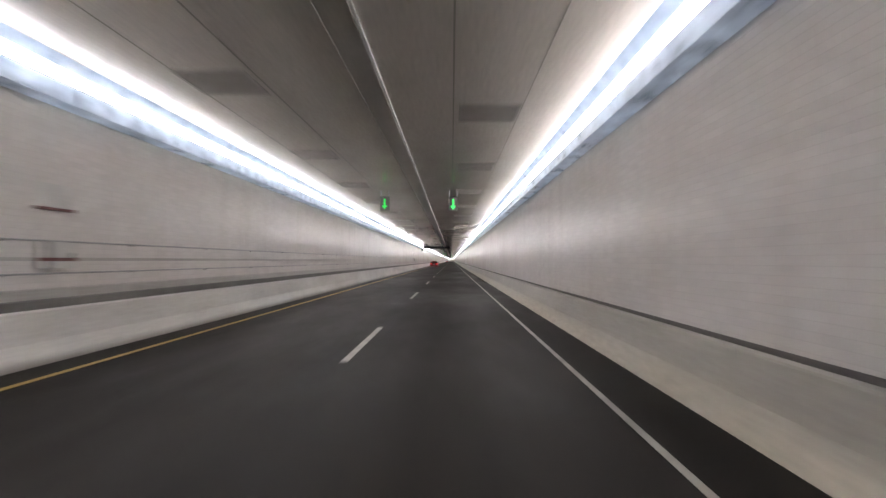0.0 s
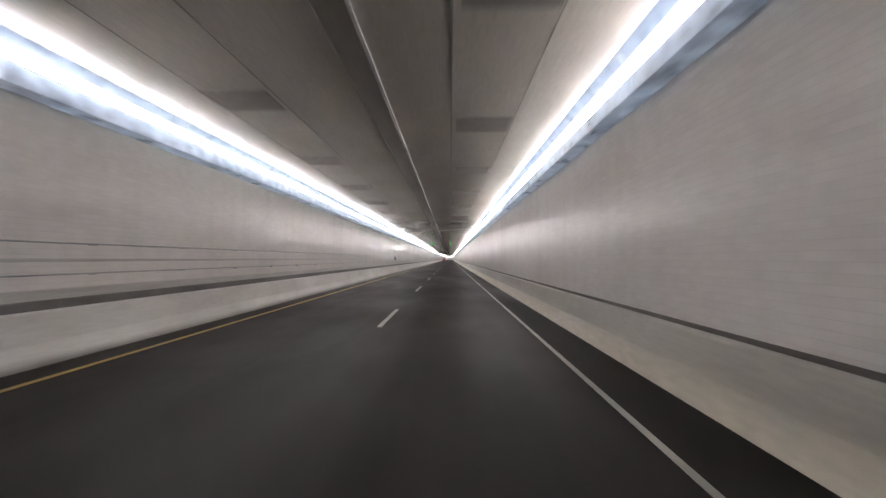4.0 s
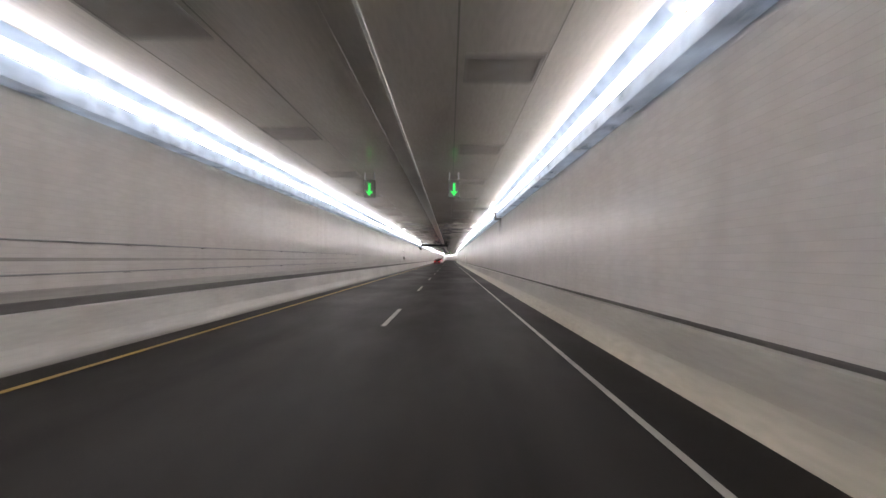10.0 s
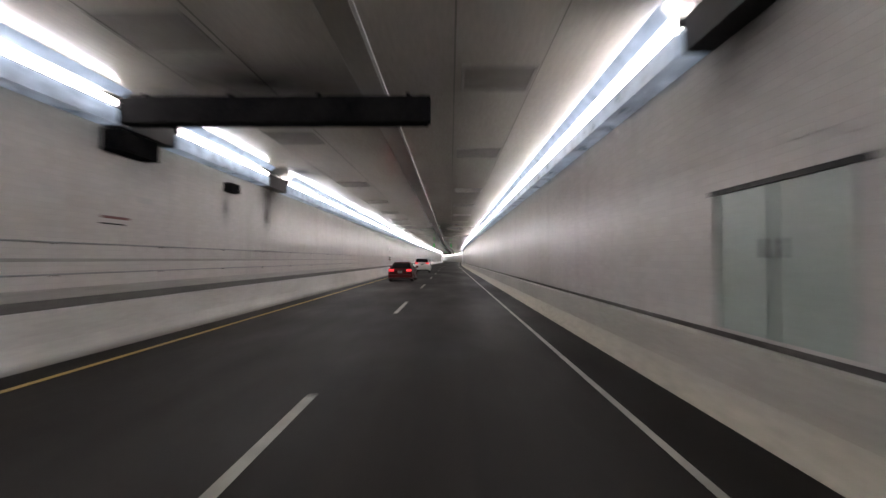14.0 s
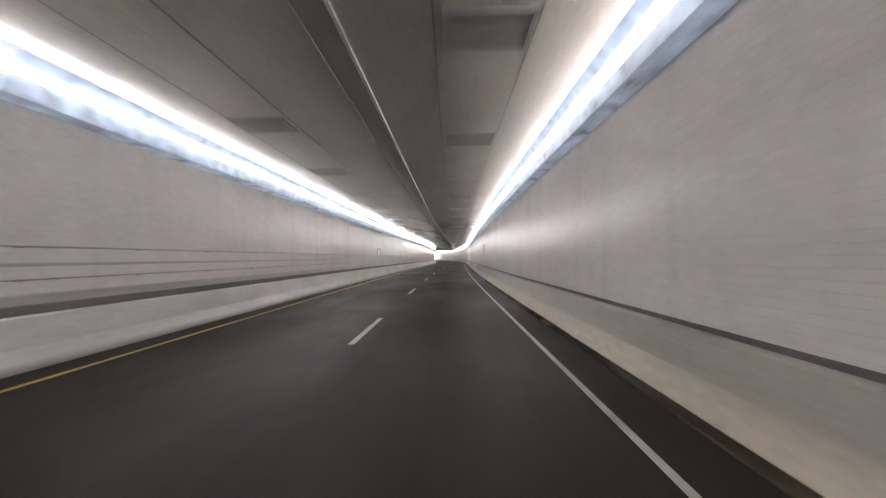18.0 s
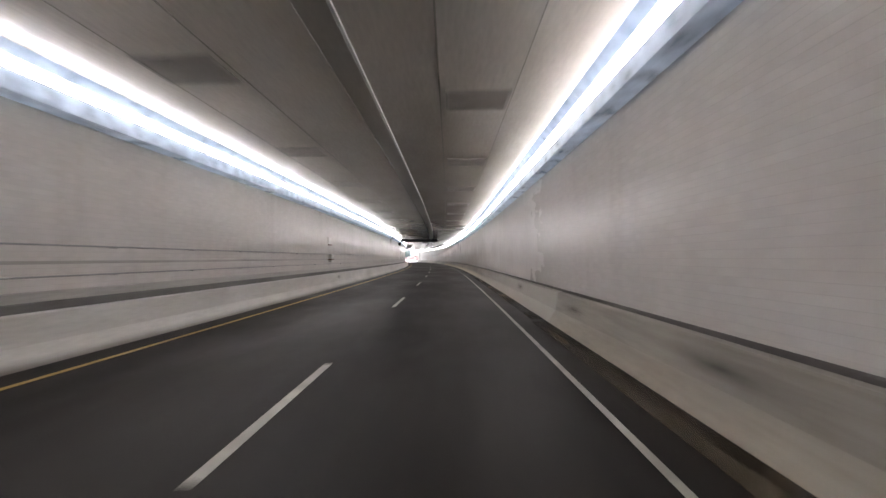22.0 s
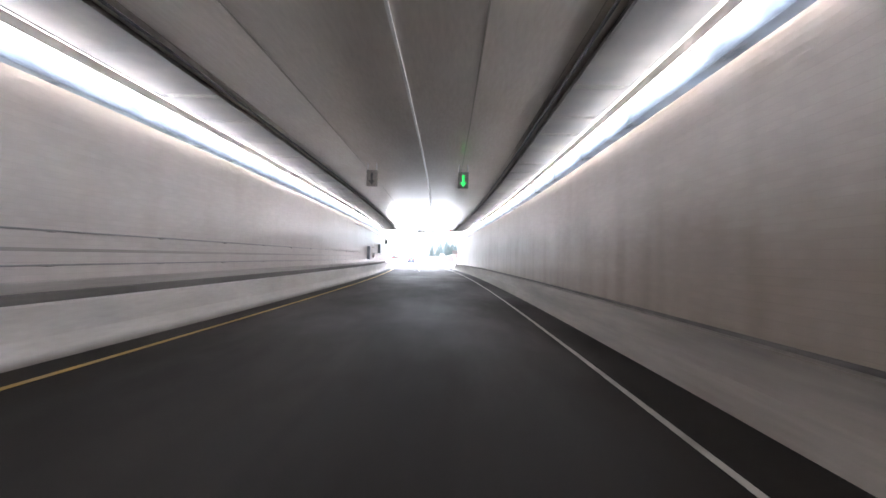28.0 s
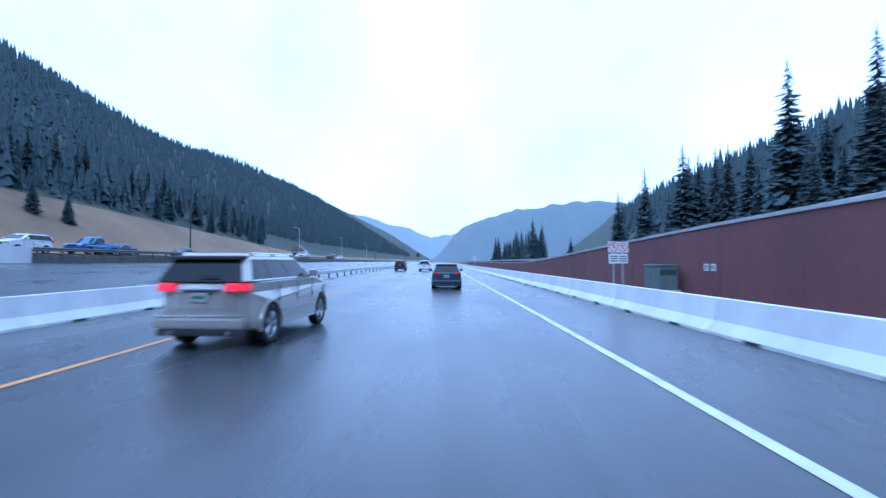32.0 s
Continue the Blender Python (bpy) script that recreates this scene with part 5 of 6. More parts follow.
def car_profile(c):
    """The side outline (y, z) of the lower body with both wheel arches, from the tail's lower edge forward and back over the top."""
    L, R, gc = c["L"], c["R"] * 1.16, c["gc"]
    pts = [(-L / 2 + 0.10, gc + 0.10)]
    for ya in (c["ya_r"], c["ya_f"]):
        h0 = max(0.0, gc + 0.02 - c["R"])
        a0 = math.pi - math.asin(min(0.9, (gc + 0.02 - c["R"]) / R)) if gc + 0.02 > c["R"] else math.pi + math.asin((c["R"] - gc - 0.02) / R)
        a1 = math.pi - a0
        for k in range(9):
            a = a0 + (a1 - a0) * k / 8
            pts.append((ya + R * math.cos(a), c["R"] + R * math.sin(a)))
    pts += [(L / 2 - 0.12, gc + 0.06), (L / 2 - 0.02, gc + 0.22), (L / 2, c["nose"]), (L / 2 - 0.06, c["hood"] - 0.14), (L / 2 - 0.22, c["hood"] - 0.04), (c["cowl"], c["belt"] + 0.02)]
    pts += [(c["back"], c["belt"] + 0.01), (-L / 2 + c["tail"], c["deck"]), (-L / 2 + 0.01, c["deck"] - 0.16), (-L / 2, c["deck"] - 0.45), (-L / 2 + 0.03, gc + 0.24)]
    return pts


def car_body(c):
    bm = bmesh.new()
    prof = car_profile(c)
    W, L = c["W"], c["L"]
    zc = 0.7
    rings = []
    for x, ins in ((-W / 2, 0.045), (-W / 2 + 0.045, 0.0), (-W / 2 + 0.2, 0.0), (-W / 4, 0.0), (0, 0.0), (W / 4, 0.0), (W / 2 - 0.2, 0.0), (W / 2 - 0.045, 0.0), (W / 2, 0.045)):
        q = abs(2 * x / W)
        ring = []
        for y, z in prof:
            yy = y * (1 - c.get("round", 0.055) * q ** 3 * (abs(2 * y / L) ** 3)) - math.copysign(ins, y) * (abs(2 * y / L) > 0.8)
            zz = z - ins * 0.7 * (z > zc + 0.15) + ins * 0.5 * (z < c["gc"] + 0.15)
            if z > c["belt"] - 0.3 and y > c["cowl"] - 0.1:
                zz += 0.03 * (1 - q * q)
            xx = x * (1 - 0.03 * max(0.0, (z - zc)) / 0.5) * (1 - c.get("taper", 0.05) * abs(2 * y / L) ** 4)
            ring.append((xx, yy, zz))
        rings.append(ring)
    loft_rings(bm, rings)
    soften(bm)
    return bm


def cabin_rings(c):
    W = c["W"]
    x0, x1 = W / 2 - 0.05, W / 2 - 0.05 - c["tumble"]
    r = []
    for z, ya, yb, x in ((c["belt"], c["cab_b"], c["cab_f"], x0), (c["H"] - 0.10, c["roof_b"], c["roof_f"], x1), (c["H"] - 0.025, c["roof_b"] + 0.09, c["roof_f"] - 0.14, x1 - 0.09), (c["H"], c["roof_b"] + 0.4, c["roof_f"] - 0.5, x1 - 0.3)):
        e = 0.10
        r.append([(-x, ya + e, z), (-x, yb - e * 1.5, z), (-x + e, yb - 0.03, z), (-x / 3, yb + 0.03, z), (x / 3, yb + 0.03, z), (x - e, yb - 0.03, z), (x, yb - e * 1.5, z), (x, ya + e, z), (x - e, ya, z), (x / 3, ya - 0.02, z), (-x / 3, ya - 0.02, z), (-x + e, ya, z)])
    return r


def pane_bm(q, u0, u1, v0, v1, out=0.006, thick=0.012, slant=0.0):
    """A pane on the quad q = (lower a, lower b, upper b, upper a), between fractions u and v of it; slant shifts its upper edge."""
    a, b, c2, d = (Vector(p) for p in q)

    def at(u, v):
        return (a * (1 - u) + b * u) * (1 - v) + (d * (1 - u) + c2 * u) * v
    n = (b - a).cross(d - a).normalized()
    bm = bmesh.new()
    inner = [at(u0, v0), at(u1, v0), at(u1 + slant, v1), at(u0 + slant, v1)]
    lo = [bm.verts.new(p - n * thick) for p in inner]
    hi = [bm.verts.new(p + n * out) for p in inner]
    bm.faces.new(hi)
    bm.faces.new(lo[::-1])
    for i in range(4):
        bm.faces.new((lo[i], lo[(i + 1) % 4], hi[(i + 1) % 4], hi[i]))
    bmesh.ops.recalc_face_normals(bm, faces=bm.faces)
    return bm


def wheel(root, x, y, R, width, side, rim_mat):
    hub = bmesh.new()
    add_tube(hub, (-width * 0.3, 0, 0), (width * 0.3, 0, 0), R * 0.2, 14)
    w = part("wheel", hub, rim_mat, root)
    w.matrix_local = pose(x, y, R)
    bm = bmesh.new()
    rings = []
    n = 28
    for r, xx in ((0.68, -0.46), (0.90, -0.5), (0.985, -0.42), (1.0, -0.2), (1.0, 0.2), (0.985, 0.42), (0.90, 0.5), (0.68, 0.46)):
        rings.append([(width * xx, R * r * math.cos(2 * math.pi * i / n), R * r * math.sin(2 * math.pi * i / n)) for i in range(n)])
    rings.append(rings[0])
    loft_rings(bm, rings, False)
    bmesh.ops.remove_doubles(bm, verts=bm.verts, dist=0.0005)
    part("tyre", bm, RUBBER, w, "black rubber tyre", True)
    bm = bmesh.new()
    xo = width * 0.36 * side
    rr = [[(xx, R * r * math.cos(2 * math.pi * i / n), R * r * math.sin(2 * math.pi * i / n)) for i in range(n)] for r, xx in ((0.70, xo), (0.66, xo + 0.015 * side), (0.60, xo), (0.60, -xo), (0.70, -xo))]
    loft_rings(bm, rr + [rr[0]], False)
    part("rim", bm, rim_mat, w, "", True)
    for k in range(5):
        a = 2 * math.pi * k / 5
        bm = bmesh.new()
        for da in (-0.16, 0.16):
            p0 = (xo, R * 0.17 * math.cos(a), R * 0.17 * math.sin(a))
            p1 = (xo, R * 0.64 * math.cos(a + da), R * 0.64 * math.sin(a + da))
            add_tube(bm, p0, p1, R * 0.06, 6, R * 0.045)
        part("spoke", bm, rim_mat, w)
    bm = bmesh.new()
    add_tube(bm, (-0.02, 0, 0), (0.02, 0, 0), R * 0.6, 20)
    part("brake_disc", bm, STEEL, w)
    return w


def car(name, label, c, colour, lit=None, rails=False, spoiler=False, hatch=True, quarter=True, trim=None):
    root = empty(name)
    L, W, belt = c["L"], c["W"], c["belt"]
    body = part("body", car_body(c), colour, root)
    b = bmesh.new()
    loft_rings(b, cabin_rings(c))
    soften(b, 0.03)
    cab = part("cabin", b, colour, root)
    part("underbody", box_bm((-W / 2 + 0.22, -L / 2 + 0.3, c["gc"] - 0.02), (W / 2 - 0.22, L / 2 - 0.3, 0.72), 0.03), BLACK_TRIM, root)
    # panes
    r = cabin_rings(c)
    lo, up = r[0], r[1]
    for sd in (-1, 1):
        q = (lo[0], lo[1], up[1], up[0]) if sd < 0 else (lo[7], lo[6], up[6], up[7])
        if sd < 0:
            q = (q[1], q[0], q[3], q[2])
            spans = ((0.05, 0.42), (0.435, 0.74)) + (((0.755, 0.95),) if quarter else ())
        else:
            spans = ((1 - 0.42, 0.95), (1 - 0.74, 1 - 0.435)) + (((0.05, 0.245),) if quarter else ())
        if quarter:
            part("window_surround", pane_bm(q, 0.03, 0.97, 0.06, 0.93, 0.003), BLACK_TRIM, root)
        for u0, u1 in spans:
            part("side_window", pane_bm(q, u0, u1, 0.08, 0.90), GLASS, root)
        part("window_trim", pane_bm(q, 0.03, 0.97, 0.02, 0.06, 0.009), trim or BLACK_TRIM, root)
        # door seams, handles, sill, mirror, arch flares
        for y in (c["ya_f"] - 0.62, (c["ya_f"] + c["ya_r"]) / 2 - 0.1, c["ya_r"] + 0.36):
            x = sd * (W / 2 - 0.012)
            part("door_seam", box_bm((x - 0.008, y - 0.006, c["gc"] + 0.25), (x + 0.008, y + 0.006, belt - 0.08)), BLACK_TRIM, root)
        for y in ((c["ya_f"] + c["ya_r"]) / 2 + 0.06, c["ya_r"] + 0.52):
            x = sd * (W / 2 - 0.008)
            part("door_handle", box_bm((x - 0.02, y, belt - 0.20), (x + 0.02, y + 0.17, belt - 0.165), 0.006), trim or colour, root)
        x = sd * (W / 2 - 0.02)
        part("sill", box_bm((x - 0.03, c["ya_r"] + c["R"] * 1.25, c["gc"] + 0.03), (x + 0.03, c["ya_f"] - c["R"] * 1.25, c["gc"] + 0.13), 0.012), trim or BLACK_TRIM, root)
        part("side_strip", box_bm((x + sd * 0.012 - 0.012, c["ya_r"] + c["R"] * 1.35, c["gc"] + 0.33), (x + sd * 0.012 + 0.012, c["ya_f"] - c["R"] * 1.3, c["gc"] + 0.37), 0.006), trim or colour, root)
        bm = bmesh.new()
        add_box(bm, (sd * (W / 2 + 0.10) - 0.10, c["cab_f"] - 0.62, belt + 0.02), (sd * (W / 2 + 0.10) + 0.10, c["cab_f"] - 0.50, belt + 0.19), 0.035)
        add_box(bm, (sd * (W / 2 - 0.02) - 0.05, c["cab_f"] - 0.60, belt + 0.0), (sd * (W / 2 - 0.02) + 0.05, c["cab_f"] - 0.54, belt + 0.06), 0.01)
        part("mirror", bm, colour, root)
        for ya in (c["ya_r"], c["ya_f"]):
            bm = bmesh.new()
            n = 14
            rings = []
            for k in range(n + 1):
                a = math.pi * (-0.06 + 1.12 * k / n)
                rings.append([(sd * (W / 2 - 0.05 + dx), ya + rr * math.cos(a), c["R"] + rr * math.sin(a)) for rr, dx in ((c["R"] * 1.14, 0.0), (c["R"] * 1.14, 0.065), (c["R"] * 1.24, 0.06), (c["R"] * 1.26, 0.0))])
            loft_rings(bm, rings)
            part("arch_flare", bm, colour, root)
            wheel(root, sd * (W / 2 - 0.115), ya, c["R"], 0.23, sd, ALLOY)
        # lamps
        bm = bmesh.new()
        zt = c["lamp"]
        lo_x, hi_x = sorted((sd * (W / 2 - 0.46), sd * (W / 2 - 0.20)))
        add_box(bm, (lo_x, -L / 2 + 0.01, zt - 0.075), (hi_x, -L / 2 + 0.14, zt + 0.075), 0.02)
        lo_x, hi_x = sorted((sd * (W / 2 - 0.22), sd * (W / 2 - 0.10)))
        add_box(bm, (lo_x, -L / 2 + 0.06, zt - 0.07), (hi_x, -L / 2 + 0.34, zt + 0.07), 0.02)
        part("tail_lamp", bm, lit or TAIL_OFF, root, "lit red tail lamp" if lit else "red tail lamp")
        part("reflector", box_bm((sd * (W / 2 - 0.3) - 0.09, -L / 2 - 0.005, c["gc"] + 0.27), (sd * (W / 2 - 0.3) + 0.09, -L / 2 + 0.04, c["gc"] + 0.31), 0.006), TAIL_OFF, root)
        part("head_lamp", box_bm((sd * (W / 2 - 0.30) - 0.20, L / 2 - 0.22, c["hood"] - 0.24), (sd * (W / 2 - 0.30) + 0.20, L / 2 - 0.03, c["hood"] - 0.10), 0.03), HEAD_LAMP, root)
    part("windscreen", pane_bm((lo[5], lo[2], up[2], up[5]), 0.02, 0.98, 0.05, 0.93, 0.03), GLASS, root)
    part("rear_window", pane_bm((lo[11], lo[8], up[8], up[11]), 0.0, 1.0, -0.02 if hatch else 0.05, 0.93, 0.034), GLASS, root)
    part("rear_bumper", box_bm((-W / 2 + 0.09, -L / 2 - 0.03, c["gc"] + 0.12), (W / 2 - 0.09, -L / 2 + 0.12, c["gc"] + 0.36), 0.07), colour, root)
    part("bumper_valance", box_bm((-W / 2 + 0.14, -L / 2 - 0.005, c["gc"] + 0.0), (W / 2 - 0.14, -L / 2 + 0.2, c["gc"] + 0.115), 0.02), BLACK_TRIM, root)
    part("grille", box_bm((-0.45, L / 2 - 0.05, c["nose"] - 0.02), (0.45, L / 2 + 0.012, c["hood"] - 0.16), 0.012), BLACK_TRIM, root)
    zp = c["plate"]
    pl = part("number_plate", box_bm((-0.16, -L / 2 - 0.022, zp - 0.08), (0.16, -L / 2 + 0.01, zp + 0.08), 0.004), PLATE, root)
    part("plate_bar", box_bm((-0.12, -L / 2 - 0.026, zp - 0.025), (0.12, -L / 2 - 0.0225, zp + 0.03)), PLATE_BAR, pl)
    part("tailgate_strip", box_bm((-0.4, -L / 2 - 0.012, zp + 0.13), (0.4, -L / 2 + 0.03, zp + 0.165), 0.006), trim or BLACK_TRIM, root)
    if spoiler and trim:
        part("bumper_trim", box_bm((-W / 2 + 0.12, -L / 2 - 0.04, c["gc"] + 0.345), (W / 2 - 0.12, -L / 2 + 0.02, c["gc"] + 0.375), 0.008), trim, root)
        part("tailgate_handle", box_bm((-0.28, -L / 2 - 0.02, zp + 0.10), (0.28, -L / 2 + 0.02, zp + 0.125), 0.006), BLACK_TRIM, root)
        for sd in (-1, 1):
            bm = bmesh.new()
            add_tube(bm, (sd * 0.55, -L / 2 - 0.03, c["gc"] + 0.06), (sd * 0.55, -L / 2 + 0.2, c["gc"] + 0.06), 0.04, 12)
            part("exhaust_pipe", bm, CHROME, root)
    if rails:
        for sd in (-1, 1):
            x = sd * (W / 2 - 0.10 - c["tumble"])
            bm = bmesh.new()
            add_tube(bm, (x, c["roof_b"] + 0.25, c["H"] - 0.012), (x, c["roof_f"] - 0.2, c["H"] - 0.012), 0.016, 8)
            for y in (c["roof_b"] + 0.27, (c["roof_b"] + c["roof_f"]) / 2, c["roof_f"] - 0.22):
                add_box(bm, (x - 0.014, y - 0.05, c["H"] - 0.075), (x + 0.014, y + 0.05, c["H"] - 0.012), 0.006)
            part("roof_rail", bm, trim or BLACK_TRIM, root)
    if spoiler:
        part("spoiler", box_bm((-W / 2 + 0.24, c["roof_b"] - 0.15, c["H"] - 0.14), (W / 2 - 0.24, c["roof_b"] + 0.16, c["H"] - 0.06), 0.03), BLACK_TRIM, root)
        part("wiper", box_bm((-0.02, c["cab_b"] - 0.05, belt + 0.10), (0.36, c["cab_b"] - 0.03, belt + 0.12)), BLACK_TRIM, root)
    return tagged(root, label, "car", "vehicles")


SUV = dict(round=0.10, taper=0.09, L=4.82, W=1.87, H=1.80, R=0.39, gc=0.28, ya_r=-1.44, ya_f=1.475, belt=1.26, hood=1.16, nose=0.84, cowl=1.05, back=-2.0, deck=1.24, tail=0.06, cab_b=-2.365, cab_f=1.18, roof_b=-2.08, roof_f=0.32, tumble=0.17, lamp=1.16, plate=0.98)
SEDAN = dict(L=4.75, W=1.80, H=1.44, R=0.325, gc=0.20, ya_r=-1.35, ya_f=1.38, belt=0.95, hood=0.90, nose=0.62, cowl=0.95, back=-1.5, deck=1.0, tail=0.12, cab_b=-1.85, cab_f=1.05, roof_b=-1.05, roof_f=0.12, tumble=0.20, lamp=0.84, plate=0.72)
HATCH = dict(L=4.48, W=1.78, H=1.52, R=0.32, gc=0.19, ya_r=-1.32, ya_f=1.36, belt=0.98, hood=0.92, nose=0.60, cowl=1.25, back=-1.8, deck=1.0, tail=0.07, cab_b=-2.12, cab_f=1.40, roof_b=-1.35, roof_f=0.1, tumble=0.20, lamp=0.92, plate=0.75)
PICKUP = dict(L=5.6, W=1.98, H=1.85, R=0.40, gc=0.30, ya_r=-1.7, ya_f=1.75, belt=1.18, hood=1.15, nose=0.82, cowl=1.2, back=-0.6, deck=1.15, tail=0.05, cab_b=-0.55, cab_f=1.3, roof_b=-0.42, roof_f=0.65, tumble=0.16, lamp=0.98, plate=0.75)

SILVER = paint("champagne_silver_paint", (0.44, 0.405, 0.36), 0.5, 0.28)
DARK_RED = plain("dark_red_paint_gloss", (0.075, 0.006, 0.006), 0.4, 0.0, 0.25, 0.08)
NAVY = paint("dark_blue_grey_paint", (0.035, 0.05, 0.075), 0.4)
WHITE_CAR = paint("white_car_paint", (0.68, 0.69, 0.7), 0.0)
BLUE_CAR = paint("blue_car_paint", (0.05, 0.12, 0.30), 0.4)
BLACK_CAR = paint("black_car_paint", (0.018, 0.018, 0.02), 0.3)


def park(ob, s, X, Z=0.0, turn=0.0):
    ob.matrix_world = pose_at(s, X, Z, turn)
    return ob


S32 = 755.2
park(car("suv", "champagne silver four-wheel-drive car with lit red tail lamps", SUV, SILVER, TAIL_LIT, True, True, True, True, CHROME), S32 + 10.8, -5.26, 0, -4.0)
park(car("hatchback", "dark blue-grey hatchback on the wet road", HATCH, NAVY, None, None, True), S32 + 29.4, -0.75)
park(car("suv", "black four-wheel-drive car on the wet road", SUV, BLACK_CAR, None, True), S32 + 82, -8.2)
park(car("suv", "white four-wheel-drive car on the wet road", SUV, WHITE_CAR, None, True), S32 + 80, -3.9)
# cars in the tunnel's passing lane
park(car("sedan", "dark red saloon with lit tail lamps in the tunnel", SEDAN, DARK_RED, TAIL_DIM, hatch=False, quarter=False), 80.1 + 24.3, -3.85)
park(car("sedan", "dark red saloon with lit tail lamps in the tunnel", SEDAN, DARK_RED, TAIL_DIM, hatch=False, quarter=False), 347.0 + 35.0, -3.6)
park(car("suv", "white four-wheel-drive car with lit tail lamps in the tunnel", SUV, WHITE_CAR, TAIL_DIM, True), 404.0, -3.4)
# traffic on the raised carriageway
park(car("suv", "white four-wheel-drive car on the raised carriageway", SUV, WHITE_CAR, None, True), S32 + 41, -38.0, 2.3, 180)
park(car("pickup_truck", "blue pickup truck on the raised carriageway", PICKUP, BLUE_CAR), S32 + 48, -37.0, 2.3, 180)
park(car("sedan", "dark grey saloon on the raised carriageway", SEDAN, NAVY, None, hatch=False, quarter=False), S32 + 56, -40.0, 2.3, 180)
park(car("sedan", "black saloon on the raised carriageway", SEDAN, BLACK_CAR, None, hatch=False, quarter=False), S32 + 72, -41.0, 2.3, 180)
for i, (w, X, col) in enumerate(((118, -36, WHITE_CAR), (128, -40, WHITE_CAR), (150, -37, BLACK_CAR), (170, -38, WHITE_CAR))):
    park(car("suv" if i % 2 == 0 else "hatchback", ("white" if col is WHITE_CAR else "black") + " car on the raised carriageway", HATCH if i % 2 else SUV, col), S32 + w, X, 2.3, 180)

# ---- signs, poles, cabinets outside ----
DARK_WOOD = two_scale("tarred_wood", (0.03, 0.025, 0.022), (0.06, 0.05, 0.042), 3, 0.85, fine=30)
WOOD = two_scale("weathered_wood", (0.10, 0.075, 0.05), (0.18, 0.14, 0.10), 3, 0.85, fine=30)
SIGN_WHITE = plain("sign_white", (0.62, 0.62, 0.6), 0.4)
SIGN_RED = plain("sign_red", (0.42, 0.03, 0.03), 0.4)
SIGN_YELLOW = plain("sign_yellow", (0.62, 0.36, 0.02), 0.4)
SIGN_BLUE = plain("sign_blue", (0.04, 0.14, 0.36), 0.4)
SIGN_BACK = plain("sign_back_dark", (0.05, 0.045, 0.045), 0.6)
CAB_GREEN = two_scale("green_grey_enamel", (0.09, 0.12, 0.11), (0.14, 0.17, 0.16), 2, 0.5, fine=20)


def letters(text, size, mat, parent, m):
    cu = bpy.data.curves.new("letters", "FONT")
    cu.body, cu.size, cu.extrude, cu.align_x, cu.align_y = text, size, 0.002, "CENTER", "CENTER"
    tmp = bpy.data.objects.new("letters", cu)
    me = bpy.data.meshes.new_from_object(tmp)
    bpy.data.objects.remove(tmp)
    me.materials.append(mat)
    ob = new("letters", me)
    ob.parent = parent
    ob.matrix_local = m
    return ob


def no_parking(s, X):
    root = empty("parking_sign", pose_at(s, X, 0))
    part("post", box_bm((-0.03, -0.02, 0), (0.03, 0.02, 2.42), 0.004), GALV, root)
    pl = part("upper_plate", box_bm((-0.21, -0.035, 1.98), (0.21, -0.022, 2.40), 0.02), SIGN_WHITE, root)
    bm = bmesh.new()
    n = 24
    rr = [[(r * math.cos(2 * math.pi * i / n), y, 2.19 + r * math.sin(2 * math.pi * i / n)) for i in range(n)] for r, y in ((0.18, -0.036), (0.18, -0.04), (0.145, -0.04), (0.145, -0.036))]
    loft_rings(bm, rr + [rr[0]], False)
    add = add_box(bm, (-0.16, -0.042, -0.012), (0.16, -0.0385, 0.012))
    bmesh.ops.transform(bm, matrix=Matrix.Translation((0, 0, 2.19)) @ Matrix.Rotation(radians(45), 4, "Y"), verts=add)
    part("red_ring", bm, SIGN_RED, pl, "red ring with a slash")
    letters("P", 0.24, SIGN_BACK, pl, pose(0, -0.0375, 2.19, 90, 0, 0))
    low = part("lower_plate", box_bm((-0.19, -0.035, 1.55), (0.19, -0.022, 1.93), 0.01), SIGN_WHITE, root)
    for k in range(3):
        part("text_bar", box_bm((-0.14, -0.039, 1.63 + 0.09 * k), (0.14, -0.0355, 1.67 + 0.09 * k)), SIGN_BACK, low)
    return tagged(root, "white no-parking sign with a red ring behind the barrier", "sign", "no-parking signs")


no_parking(S32 + 17.8, 5.55)
no_parking(S32 + 18.3, 6.1)


def post_sign(s, X, Z, label, plate_lo, plate_hi, mat, post_mat=GALV, diamond=False, back=False):
    root = empty("road_sign", pose_at(s, X, Z))
    top = plate_hi[1]
    part("post", box_bm((-0.04, -0.03, 0), (0.04, 0.03, top), 0.004), post_mat, root)
    bm = bmesh.new()
    add_box(bm, (plate_lo[0], -0.05, plate_lo[1]), (plate_hi[0], -0.032, plate_hi[1]), 0.008)
    if diamond:
        c = Vector((0, 0, (plate_lo[1] + plate_hi[1]) / 2))
        bmesh.ops.transform(bm, matrix=Matrix.Translation(c) @ Matrix.Rotation(radians(45), 4, "Y") @ Matrix.Translation(-c), verts=bm.verts)
    p = part("plate", bm, mat, root)
    for k in range(2):
        part("text_bar", box_bm((plate_lo[0] * 0.5, -0.056, (plate_lo[1] + plate_hi[1]) / 2 - 0.1 + 0.14 * k), (plate_hi[0] * 0.5, -0.0515, (plate_lo[1] + plate_hi[1]) / 2 - 0.04 + 0.14 * k)), SIGN_BACK, p)
    return tagged(root, label, "road sign", "road signs")


